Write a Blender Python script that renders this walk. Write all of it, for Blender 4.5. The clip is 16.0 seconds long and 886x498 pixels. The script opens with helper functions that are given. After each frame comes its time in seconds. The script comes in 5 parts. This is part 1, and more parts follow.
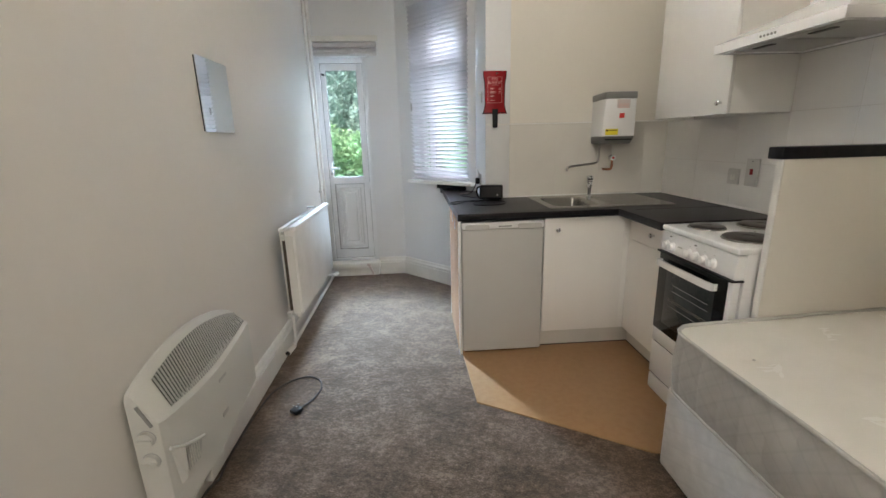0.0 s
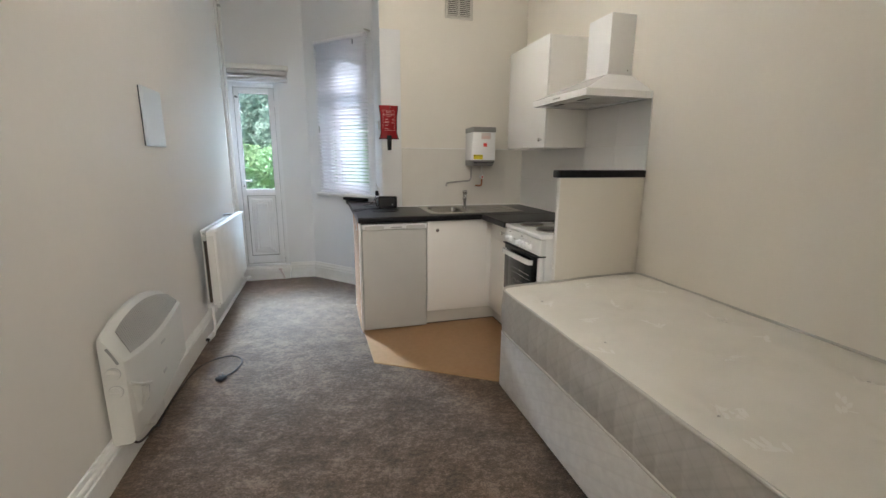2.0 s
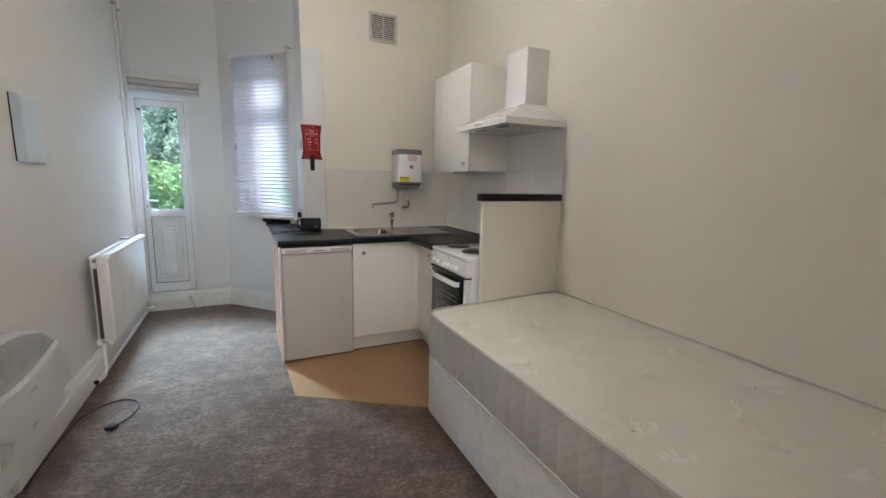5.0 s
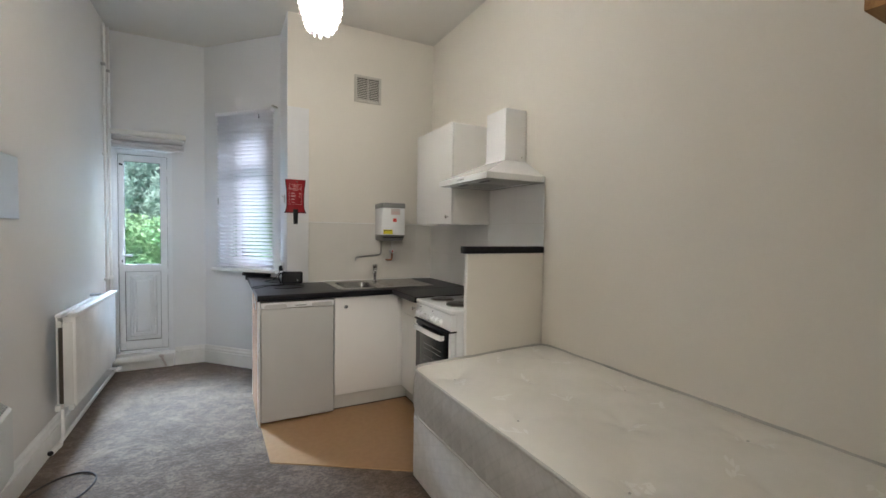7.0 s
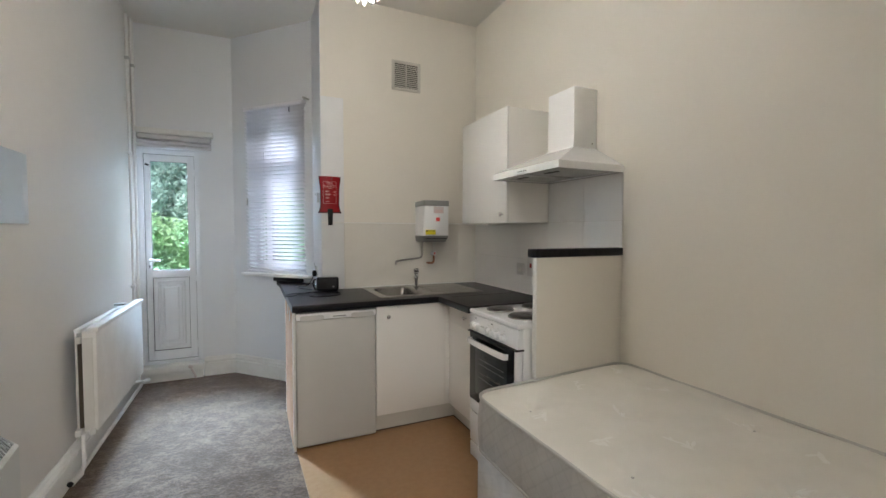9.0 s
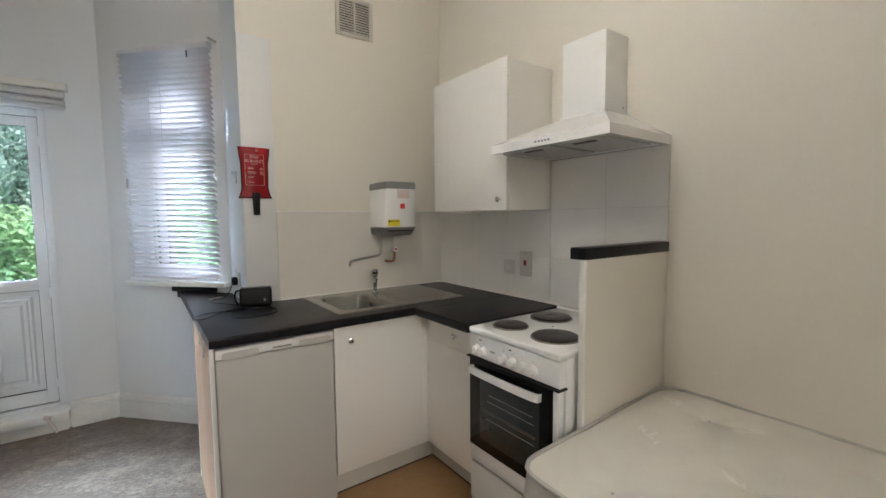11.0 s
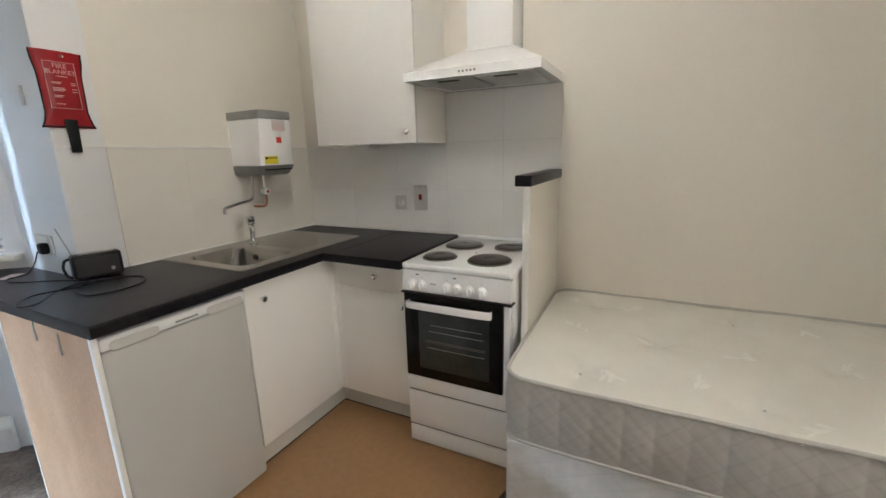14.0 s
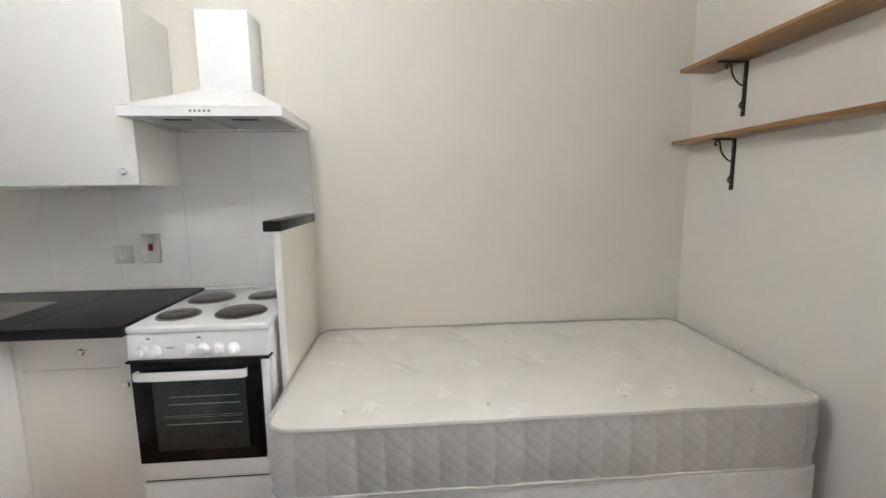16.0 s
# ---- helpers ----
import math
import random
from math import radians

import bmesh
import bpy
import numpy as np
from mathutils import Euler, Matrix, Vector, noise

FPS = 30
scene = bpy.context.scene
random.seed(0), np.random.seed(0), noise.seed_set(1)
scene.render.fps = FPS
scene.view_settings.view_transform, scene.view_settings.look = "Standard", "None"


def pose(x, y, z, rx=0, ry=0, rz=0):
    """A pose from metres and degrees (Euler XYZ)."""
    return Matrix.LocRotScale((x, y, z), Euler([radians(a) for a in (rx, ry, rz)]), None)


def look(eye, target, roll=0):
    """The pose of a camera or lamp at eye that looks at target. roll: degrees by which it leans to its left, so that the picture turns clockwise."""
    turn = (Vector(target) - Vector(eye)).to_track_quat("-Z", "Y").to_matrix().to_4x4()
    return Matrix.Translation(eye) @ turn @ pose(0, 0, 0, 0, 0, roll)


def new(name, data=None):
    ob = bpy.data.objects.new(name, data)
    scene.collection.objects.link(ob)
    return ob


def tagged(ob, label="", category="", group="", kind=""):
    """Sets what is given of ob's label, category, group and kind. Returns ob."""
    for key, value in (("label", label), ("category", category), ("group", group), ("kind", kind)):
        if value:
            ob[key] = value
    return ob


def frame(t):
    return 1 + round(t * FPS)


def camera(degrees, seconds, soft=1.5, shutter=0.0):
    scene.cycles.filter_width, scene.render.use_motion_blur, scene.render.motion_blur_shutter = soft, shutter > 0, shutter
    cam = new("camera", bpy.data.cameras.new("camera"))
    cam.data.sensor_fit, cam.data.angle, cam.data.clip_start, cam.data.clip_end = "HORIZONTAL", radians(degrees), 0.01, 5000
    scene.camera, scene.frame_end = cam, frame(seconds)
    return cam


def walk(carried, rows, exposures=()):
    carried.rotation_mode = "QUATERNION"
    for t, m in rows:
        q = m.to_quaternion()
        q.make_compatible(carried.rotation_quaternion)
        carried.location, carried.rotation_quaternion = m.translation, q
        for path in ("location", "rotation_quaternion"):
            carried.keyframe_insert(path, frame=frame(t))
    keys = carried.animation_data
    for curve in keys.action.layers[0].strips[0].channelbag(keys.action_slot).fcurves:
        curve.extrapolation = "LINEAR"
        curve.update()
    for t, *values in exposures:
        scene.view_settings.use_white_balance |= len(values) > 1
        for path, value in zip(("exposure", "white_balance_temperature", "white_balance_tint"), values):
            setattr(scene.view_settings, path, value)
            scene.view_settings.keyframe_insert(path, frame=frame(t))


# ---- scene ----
cam = camera(93.1, 16.0)
PATH = [
    (0, (0.233, 0.092, 1.332), (0.35, 2.025, 0.831), -1.5),
    (0.5, (0.276, -0.11, 1.312), (0.439, 1.807, 0.767), -1.3),
    (1, (0.267, -0.232, 1.32), (0.509, 1.677, 0.774), -0.9),
    (1.5, (0.224, -0.445, 1.314), (0.534, 1.455, 0.774), -0.8),
    (2, (0.246, -0.611, 1.334), (0.774, 1.272, 0.917), 0.4),
    (2.5, (0.276, -0.639, 1.352), (0.933, 1.227, 1.061), 0.4),
    (3, (0.276, -0.623, 1.357), (1.031, 1.217, 1.151), 0.3),
    (3.5, (0.276, -0.621, 1.363), (1.09, 1.197, 1.176), 0.2),
    (4, (0.288, -0.611, 1.359), (1.128, 1.185, 1.099), 0.9),
    (4.2, (0.284, -0.602, 1.34), (1.112, 1.18, 0.966), 1.3),
    (6.5, (0.282, -0.58, 1.368), (1.181, 1.203, 1.259), 1.2),
    (7, (0.276, -0.577, 1.358), (1.199, 1.196, 1.28), 0.9),
    (7.5, (0.301, -0.547, 1.361), (1.189, 1.243, 1.274), 0.5),
    (8, (0.289, -0.471, 1.357), (1.1, 1.355, 1.265), 0.1),
    (8.2, (0.295, -0.402, 1.37), (1.073, 1.438, 1.272), -0.2),
    (10.3, (0.189, 0.268, 1.36), (1.189, 1.998, 1.277), -0.1),
    (10.5, (0.224, 0.369, 1.382), (1.254, 2.08, 1.273), -0.3),
    (11, (0.271, 0.623, 1.392), (1.438, 2.24, 1.239), -0.5),
    (11.5, (0.145, 0.756, 1.381), (1.463, 2.248, 1.184), -0.7),
    (12, (-0.051, 0.835, 1.393), (1.38, 2.21, 1.14), -1.0),
    (12.5, (-0.057, 0.908, 1.385), (1.445, 2.19, 1.071), -1.6),
    (13, (-0.027, 1.005, 1.369), (1.543, 2.188, 0.997), -1.8),
    (13.5, (-0.029, 1.044, 1.369), (1.608, 2.111, 0.944), -1.9),
    (14, (-0.076, 1.08, 1.373), (1.664, 1.959, 0.925), -1.5),
    (14.5, (-0.114, 1.085, 1.387), (1.73, 1.717, 0.94), -1.1),
    (15, (-0.113, 1.066, 1.38), (1.813, 1.404, 0.959), -0.9),
    (15.5, (-0.108, 1.037, 1.373), (1.86, 1.091, 1.022), -0.6),
    (16, (-0.114, 1.008, 1.379), (1.862, 0.857, 1.11), -0.7),
]
EXPOSURES = [(0, 1.06, 6300, 10), (1.5, 1.08, 6280, 10), (3, 1.02, 6100, 10), (8, 0.95, 6050, 10), (11, 1.0, 6180, 10), (12.5, 1.04, 6200, 10), (14, 1.24, 6130, 10), (15, 1.58, 5580, 10), (16, 1.68, 5660, 10)]
walk(cam, [(t, look(eye, target, roll)) for t, eye, target, roll in PATH], EXPOSURES)

# ---- exposure, sky and lamps ----
world = bpy.data.worlds.new("overcast_sky")
scene.world = world
world.use_nodes = True
wn = world.node_tree
bg = wn.nodes["Background"]
sky = wn.nodes.new("ShaderNodeTexSky")
sky.sky_type, sky.sun_disc, sky.sun_elevation, sky.sun_rotation = "NISHITA", False, radians(55), radians(194)
sky.air_density, sky.dust_density = 1.0, 4.0
wn.links.new(sky.outputs[0], bg.inputs[0])
bg.inputs[1].default_value = 0.15


def lamp(name, kind, m, energy, colour, **more):
    data = bpy.data.lights.new(name, kind)
    data.energy, data.color = energy, colour
    if "size" in more:
        data.shape, data.size, data.size_y = "RECTANGLE", more["size"], more["size_y"]
    if "angle" in more:
        data.angle = more["angle"]
    if "radius" in more:
        data.shadow_soft_size = more["radius"]
    ob = new(name, data)
    ob.matrix_world = m
    return ob


SUN, DOOR_SKY, WINDOW_SKY, HALL_FILL, SHADE_GLOW = 4.3, 1450.0, 500.0, 46.0, 42.0
lamp("sun", "SUN", look((0, 0, 9), (1.5, 6, 0)), SUN, (1.0, 0.96, 0.9), angle=radians(0.6))
lamp("door_daylight", "AREA", look((-1.1, 6.4, 3.5), (-0.36, 4.2, 1.3)), DOOR_SKY, (0.58, 0.78, 1.0), size=1.6, size_y=1.2)
lamp("window_daylight", "AREA", look((4.7, 8.4, 5.9), (0.5, 3.95, 1.7)), WINDOW_SKY, (0.92, 0.94, 1.0), size=7.0, size_y=4.0)
# Unseen fill light added in the lobby to brighten surfaces facing it.
lamp("hall_fill", "POINT", Matrix.Translation((0.3, -1.75, 2.3)), HALL_FILL, (1.0, 0.95, 0.89), radius=0.3)

# ---- materials ----


def material(name, base, rough=0.5, metal=0.0, second=None, scale=6.0, amount=0.35, bump=0.0, bump_scale=80.0,
             coat=0.0, spec=0.5, emit=0.0, trans=0.0, sheen=0.0, stretch=(1, 1, 1), rough_var=0.0):
    """A principled material: two scales of colour variation, roughness variation and fine relief."""
    m = bpy.data.materials.new(name)
    m.use_nodes = True
    n, l = m.node_tree.nodes, m.node_tree.links
    b = n["Principled BSDF"]
    b.inputs["Base Color"].default_value = (*base, 1)
    b.inputs["Roughness"].default_value, b.inputs["Metallic"].default_value = rough, metal
    b.inputs["Coat Weight"].default_value, b.inputs["Specular IOR Level"].default_value = coat, spec
    b.inputs["Transmission Weight"].default_value = trans
    b.inputs["Sheen Weight"].default_value = sheen
    if emit:
        b.inputs["Emission Color"].default_value, b.inputs["Emission Strength"].default_value = (*base, 1), emit
    if second or bump or rough_var:
        tc, mp = n.new("ShaderNodeTexCoord"), n.new("ShaderNodeMapping")
        mp.inputs["Scale"].default_value = stretch
        l.new(tc.outputs["Object"], mp.inputs[0])
        big, fine = n.new("ShaderNodeTexNoise"), n.new("ShaderNodeTexNoise")
        big.inputs["Scale"].default_value, big.inputs["Detail"].default_value = scale, 5
        fine.inputs["Scale"].default_value, fine.inputs["Detail"].default_value = bump_scale, 4
        l.new(mp.outputs[0], big.inputs[0]), l.new(mp.outputs[0], fine.inputs[0])
        if second:
            add, ramp, mix = n.new("ShaderNodeMath"), n.new("ShaderNodeMapRange"), n.new("ShaderNodeMix")
            add.operation = "MULTIPLY_ADD"
            add.inputs[1].default_value = amount
            l.new(fine.outputs[0], add.inputs[0]), l.new(big.outputs[0], add.inputs[2])
            ramp.inputs["From Min"].default_value, ramp.inputs["From Max"].default_value = 0.35 + amount / 2, 0.65 + amount / 2
            l.new(add.outputs[0], ramp.inputs[0])
            mix.data_type = "RGBA"
            mix.inputs[6].default_value, mix.inputs[7].default_value = (*base, 1), (*second, 1)
            l.new(ramp.outputs[0], mix.inputs[0]), l.new(mix.outputs[2], b.inputs["Base Color"])
        if rough_var:
            rr = n.new("ShaderNodeMapRange")
            rr.inputs["From Min"].default_value, rr.inputs["From Max"].default_value = 0.3, 0.7
            rr.inputs["To Min"].default_value, rr.inputs["To Max"].default_value = max(0.02, rough - rough_var), rough + rough_var
            l.new(big.outputs[0], rr.inputs[0]), l.new(rr.outputs[0], b.inputs["Roughness"])
        if bump:
            bp = n.new("ShaderNodeBump")
            bp.inputs["Strength"].default_value, bp.inputs["Distance"].default_value = 0.6, bump
            l.new(fine.outputs[0], bp.inputs["Height"]), l.new(bp.outputs[0], b.inputs["Normal"])
    return m


CREAM = material("cream_emulsion", (0.775, 0.738, 0.665), 0.6, second=(0.755, 0.718, 0.645), scale=1.6, bump=0.0006, bump_scale=60, spec=0.35)
WHITE = material("white_emulsion", (0.765, 0.77, 0.78), 0.6, second=(0.745, 0.75, 0.755), scale=1.5, bump=0.0006, bump_scale=55, spec=0.35)
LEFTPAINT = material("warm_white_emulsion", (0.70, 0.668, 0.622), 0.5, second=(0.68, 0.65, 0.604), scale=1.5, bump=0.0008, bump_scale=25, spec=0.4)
CEILING = material("ceiling_emulsion", (0.70, 0.675, 0.63), 0.7, second=(0.67, 0.65, 0.60), scale=1.2, bump=0.0006, bump_scale=50, spec=0.3)
GLOSS = material("white_gloss_woodwork", (0.84, 0.83, 0.80), 0.28, second=(0.76, 0.745, 0.71), scale=4, bump=0.0004, bump_scale=30)
UPVC = material("white_upvc", (0.80, 0.81, 0.82), 0.3, second=(0.77, 0.78, 0.79), scale=3)
TILE_CREAM = material("painted_cream_tile", (0.735, 0.705, 0.65), 0.18, second=(0.715, 0.685, 0.63), scale=5, rough_var=0.05, bump=0.0003, bump_scale=12)
TILE = material("painted_white_tile", (0.85, 0.84, 0.82), 0.09, second=(0.83, 0.82, 0.80), scale=5, rough_var=0.03, bump=0.0003, bump_scale=12)
GROUT = material("pale_grout", (0.655, 0.63, 0.58), 0.8)
HEATER = material("aged_white_enamel", (0.61, 0.605, 0.565), 0.35, second=(0.59, 0.585, 0.54), scale=5)
VENT = material("yellowed_white_plastic", (0.56, 0.54, 0.49), 0.5, second=(0.53, 0.51, 0.46), scale=6)
PLATE = material("dulled_white_plastic", (0.62, 0.605, 0.585), 0.3, second=(0.60, 0.585, 0.56), scale=6)


def carpet_material():
    """Cut pile: brown-taupe, brushed lighter in streaky flecks and broad soft patches."""
    m = material("taupe_cut_pile_carpet", (0.11, 0.088, 0.073), 0.85, spec=0.10, sheen=0.30)
    n, l = m.node_tree.nodes, m.node_tree.links
    b = n["Principled BSDF"]
    b.inputs["Sheen Roughness"].default_value = 0.45
    b.inputs["Sheen Tint"].default_value = (1.0, 0.88, 0.84, 1)
    b.inputs["Specular Tint"].default_value = (1.0, 0.80, 0.72, 1)
    tc, mp = n.new("ShaderNodeTexCoord"), n.new("ShaderNodeMapping")
    mp.inputs["Scale"].default_value, mp.inputs["Rotation"].default_value = (0.9, 1.15, 1), (0, 0, radians(20))
    l.new(tc.outputs["Object"], mp.inputs[0])
    total = None
    for scale, detail, distortion, weight in ((3.2, 4, 0.3, 0.32), (13, 4, 0.2, 0.34), (45, 3, 0.0, 0.40), (140, 2, 0.0, 0.40)):
        t = n.new("ShaderNodeTexNoise")
        t.inputs["Scale"].default_value, t.inputs["Detail"].default_value, t.inputs["Distortion"].default_value = scale, detail, distortion
        l.new(mp.outputs[0], t.inputs[0])
        a = n.new("ShaderNodeMath")
        a.operation, a.inputs[1].default_value, a.inputs[2].default_value = "MULTIPLY_ADD", weight, 0.0
        l.new(t.outputs[0], a.inputs[0])
        if total is not None:
            l.new(total, a.inputs[2])
        total = a.outputs[0]
    ramp = n.new("ShaderNodeValToRGB")
    e = ramp.color_ramp.elements
    e[0].position, e[0].color = 0.60, (0.050, 0.035, 0.0225, 1)
    e[1].position, e[1].color = 0.90, (0.215, 0.155, 0.112, 1)
    mid = e.new(0.72)
    mid.color = (0.090, 0.0625, 0.0415, 1)
    l.new(total, ramp.inputs[0]), l.new(ramp.outputs[0], b.inputs["Base Color"])
    bp = n.new("ShaderNodeBump")
    bp.inputs["Strength"].default_value, bp.inputs["Distance"].default_value = 0.6, 0.010
    l.new(total, bp.inputs["Height"]), l.new(bp.outputs[0], b.inputs["Normal"])
    return m




def quilting(m, turns, scale, colour, strength, width):
    """Fine stitched lines across a cloth, slanting by the given turns about x."""
    t = m.node_tree
    b = t.nodes["Principled BSDF"]
    tc = t.nodes.new("ShaderNodeTexCoord")
    base = b.inputs["Base Color"].links[0].from_socket
    for turn in turns:
        mp, w, mr, mx = [t.nodes.new(k) for k in ("ShaderNodeMapping", "ShaderNodeTexWave", "ShaderNodeMapRange", "ShaderNodeMix")]
        mp.inputs["Rotation"].default_value = (radians(turn), 0, radians(8))
        w.bands_direction, w.inputs["Scale"].default_value, w.inputs["Distortion"].default_value = "Z", scale, 0.5
        mr.inputs["From Min"].default_value, mr.inputs["From Max"].default_value = 0.0, width
        mr.inputs["To Min"].default_value, mr.inputs["To Max"].default_value = strength, 0.0
        mx.data_type = "RGBA"
        mx.inputs[7].default_value = (*colour, 1)
        t.links.new(tc.outputs["Object"], mp.inputs[0]), t.links.new(mp.outputs[0], w.inputs[0])
        t.links.new(w.outputs["Fac"], mr.inputs[0]), t.links.new(mr.outputs[0], mx.inputs[0])
        t.links.new(base, mx.inputs[6])
        base = mx.outputs[2]
    t.links.new(base, b.inputs["Base Color"])


CARPET = carpet_material()
VINYL = material("tan_vinyl", (0.33, 0.188, 0.084), 0.38, second=(0.36, 0.212, 0.100), scale=30, amount=0.6, bump=0.0003, bump_scale=160)
WORKTOP = material("black_laminate", (0.007, 0.0065, 0.008), 0.30, spec=0.2, second=(0.014, 0.013, 0.015), scale=40, amount=0.5, bump=0.0002, bump_scale=260)
UNIT = material("off_white_laminate", (0.86, 0.84, 0.80), 0.33, second=(0.84, 0.82, 0.78), scale=3)
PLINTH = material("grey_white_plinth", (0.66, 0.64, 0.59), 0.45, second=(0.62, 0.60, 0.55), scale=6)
DOORWHITE = material("white_gloss_door", (0.83, 0.82, 0.79), 0.14, second=(0.815, 0.80, 0.775), scale=3, stretch=(1, 1, 0.3))
FRIDGE = material("white_enamel_textured", (0.57, 0.56, 0.535), 0.38, second=(0.55, 0.54, 0.515), scale=4, bump=0.0004, bump_scale=300)
ENAMEL = material("white_enamel", (0.89, 0.89, 0.89), 0.13, second=(0.87, 0.87, 0.865), scale=4)
PLASTIC = material("white_plastic", (0.74, 0.73, 0.69), 0.35, second=(0.71, 0.695, 0.65), scale=5)
GREYP = material("grey_plastic", (0.25, 0.25, 0.24), 0.45, second=(0.23, 0.23, 0.22), scale=8)
GRILLE = material("grey_painted_louvre", (0.40, 0.40, 0.38), 0.45)
LIGHTGREY = material("light_grey_plastic", (0.45, 0.45, 0.43), 0.4)
BLACK = material("black_plastic", (0.007, 0.007, 0.008), 0.36, spec=0.2)
BLACKGLASS = material("black_oven_glass", (0.004, 0.004, 0.004), 0.10, spec=0.2)
STEEL = material("brushed_stainless_steel", (0.40, 0.385, 0.365), 0.27, 1.0, second=(0.36, 0.35, 0.33), scale=12)
DULL = material("dull_steel_tube", (0.42, 0.405, 0.385), 0.32, 1.0)
CHROME = material("chrome", (0.72, 0.72, 0.72), 0.12, 1.0)
COPPER = material("copper_pipe", (0.55, 0.26, 0.15), 0.35, 1.0, second=(0.35, 0.17, 0.1), scale=30)
HOTPLATE = material("dark_hotplate_iron", (0.022, 0.017, 0.015), 0.36, second=(0.042, 0.032, 0.027), scale=20, bump=0.0004, bump_scale=100)
RED = material("red_pvc", (0.33, 0.006, 0.012), 0.3, spec=0.35, second=(0.27, 0.005, 0.010), scale=14, bump=0.001, bump_scale=25)
REDPRINT = material("red_print", (0.72, 0.06, 0.05), 0.5)
PINKPRINT = material("pale_pink_print", (0.78, 0.45, 0.42), 0.5)
YELLOW = material("yellow_sticker", (0.72, 0.60, 0.02), 0.5)
STICKER = material("pale_sticker", (0.66, 0.58, 0.56), 0.5)
CHIPBOARD = material("bare_chipboard", (0.36, 0.195, 0.100), 0.75, second=(0.45, 0.265, 0.155), scale=5, amount=0.6, bump=0.0008, bump_scale=180, stretch=(1, 1, 0.4))
OAK = material("varnished_pine", (0.24, 0.120, 0.036), 0.34, second=(0.38, 0.205, 0.072), scale=9, amount=0.4, stretch=(0.35, 9, 9), bump=0.0004, bump_scale=60)
IRON = material("black_wrought_iron", (0.018, 0.015, 0.014), 0.5, bump=0.0005, bump_scale=90)
DAMASK = material("ivory_damask", (0.80, 0.77, 0.71), 0.62, second=(0.76, 0.735, 0.67), scale=7, amount=0.3, bump=0.0008, bump_scale=320)
BORDER = material("quilted_grey_satin", (0.49, 0.475, 0.445), 0.5, second=(0.44, 0.425, 0.40), scale=8, bump=0.0006, bump_scale=300)
SATIN = material("shiny_woven_flower", (0.845, 0.825, 0.775), 0.42)
PIPING = material("grey_piping", (0.50, 0.485, 0.45), 0.7)
DIVAN = material("pale_damask_divan", (0.74, 0.73, 0.71), 0.55, second=(0.66, 0.65, 0.63), scale=22, amount=0.3, bump=0.0008, bump_scale=220)
quilting(DIVAN, (24,), 5.2, (0.60, 0.59, 0.57), 0.35, 0.10)
quilting(BORDER, (42, -42), 6.4, (0.36, 0.35, 0.325), 0.30, 0.10)
BLIND = material("white_blind_slat", (0.90, 0.885, 0.905), 0.8, spec=0.15)
CORD = material("grey_cord", (0.10, 0.10, 0.13), 0.8)
FABRIC = material("beige_roller_fabric", (0.60, 0.58, 0.575), 0.85, second=(0.56, 0.54, 0.535), scale=12, bump=0.0005, bump_scale=300)
MIRROR = material("mirror_silver", (0.86, 0.89, 0.89), 0.02, 1.0)
# Brown for painted shade inside the radiator and the dirty plinth seal.
SHADE_DIRT = material("gap_shade_and_dirt_brown", (0.085, 0.068, 0.052), 0.9)
# Near-black for dark joints and for shade painted into gaps and openings.
DARK = material("dark_joint_and_gap_shade", (0.02, 0.018, 0.016), 0.9)
LEAF = material("fresh_green_leaf", (0.19, 0.35, 0.15), 0.5, second=(0.42, 0.60, 0.36), scale=5, amount=0.9)
# Far leaves: glare and haze are mixed into this pale blue-green.
LEAF_FAR = material("haze_tinted_leaf", (0.34, 0.50, 0.45), 0.6, second=(0.46, 0.61, 0.56), scale=3, amount=0.9)
BARK = material("bark", (0.20, 0.18, 0.15), 0.9, bump=0.01, bump_scale=20)
GRASS = material("lawn", (0.06, 0.13, 0.03), 0.9, second=(0.10, 0.18, 0.05), scale=3)
for _m, _share in ((BLIND, 0.42), (LEAF, 0.4), (LEAF_FAR, 0.4)):
    _t = _m.node_tree
    _tr, _mx = _t.nodes.new("ShaderNodeBsdfTranslucent"), _t.nodes.new("ShaderNodeMixShader")
    _b = _t.nodes["Principled BSDF"]
    if _b.inputs["Base Color"].links:
        _t.links.new(_b.inputs["Base Color"].links[0].from_socket, _tr.inputs[0])
    else:
        _tr.inputs[0].default_value = _b.inputs["Base Color"].default_value
    _mx.inputs[0].default_value = _share
    _t.links.new(_b.outputs[0], _mx.inputs[1]), _t.links.new(_tr.outputs[0], _mx.inputs[2])
    _t.links.new(_mx.outputs[0], _t.nodes["Material Output"].inputs[0])
GLASS = bpy.data.materials.new("clear_glass")
GLASS.use_nodes = True
_g = GLASS.node_tree.nodes["Principled BSDF"]
_g.inputs["Transmission Weight"].default_value, _g.inputs["Roughness"].default_value, _g.inputs["IOR"].default_value = 1.0, 0.0, 1.45
CRYSTAL = material("clear_crystal_bead", (0.55, 0.53, 0.50), 0.08, coat=0.5, trans=0.3)
GLOW = bpy.data.materials.new("lit_lamp_glass")
GLOW.use_nodes = True
_p = GLOW.node_tree.nodes["Principled BSDF"]
_p.inputs["Base Color"].default_value = (0.9, 0.88, 0.84, 1)
_p.inputs["Emission Color"].default_value, _p.inputs["Emission Strength"].default_value = (1.0, 0.92, 0.81, 1), SHADE_GLOW

# ---- mesh helpers ----


def put(bm, matrix=None):
    if matrix is not None:
        bmesh.ops.transform(bm, matrix=matrix, verts=bm.verts)
    return bm


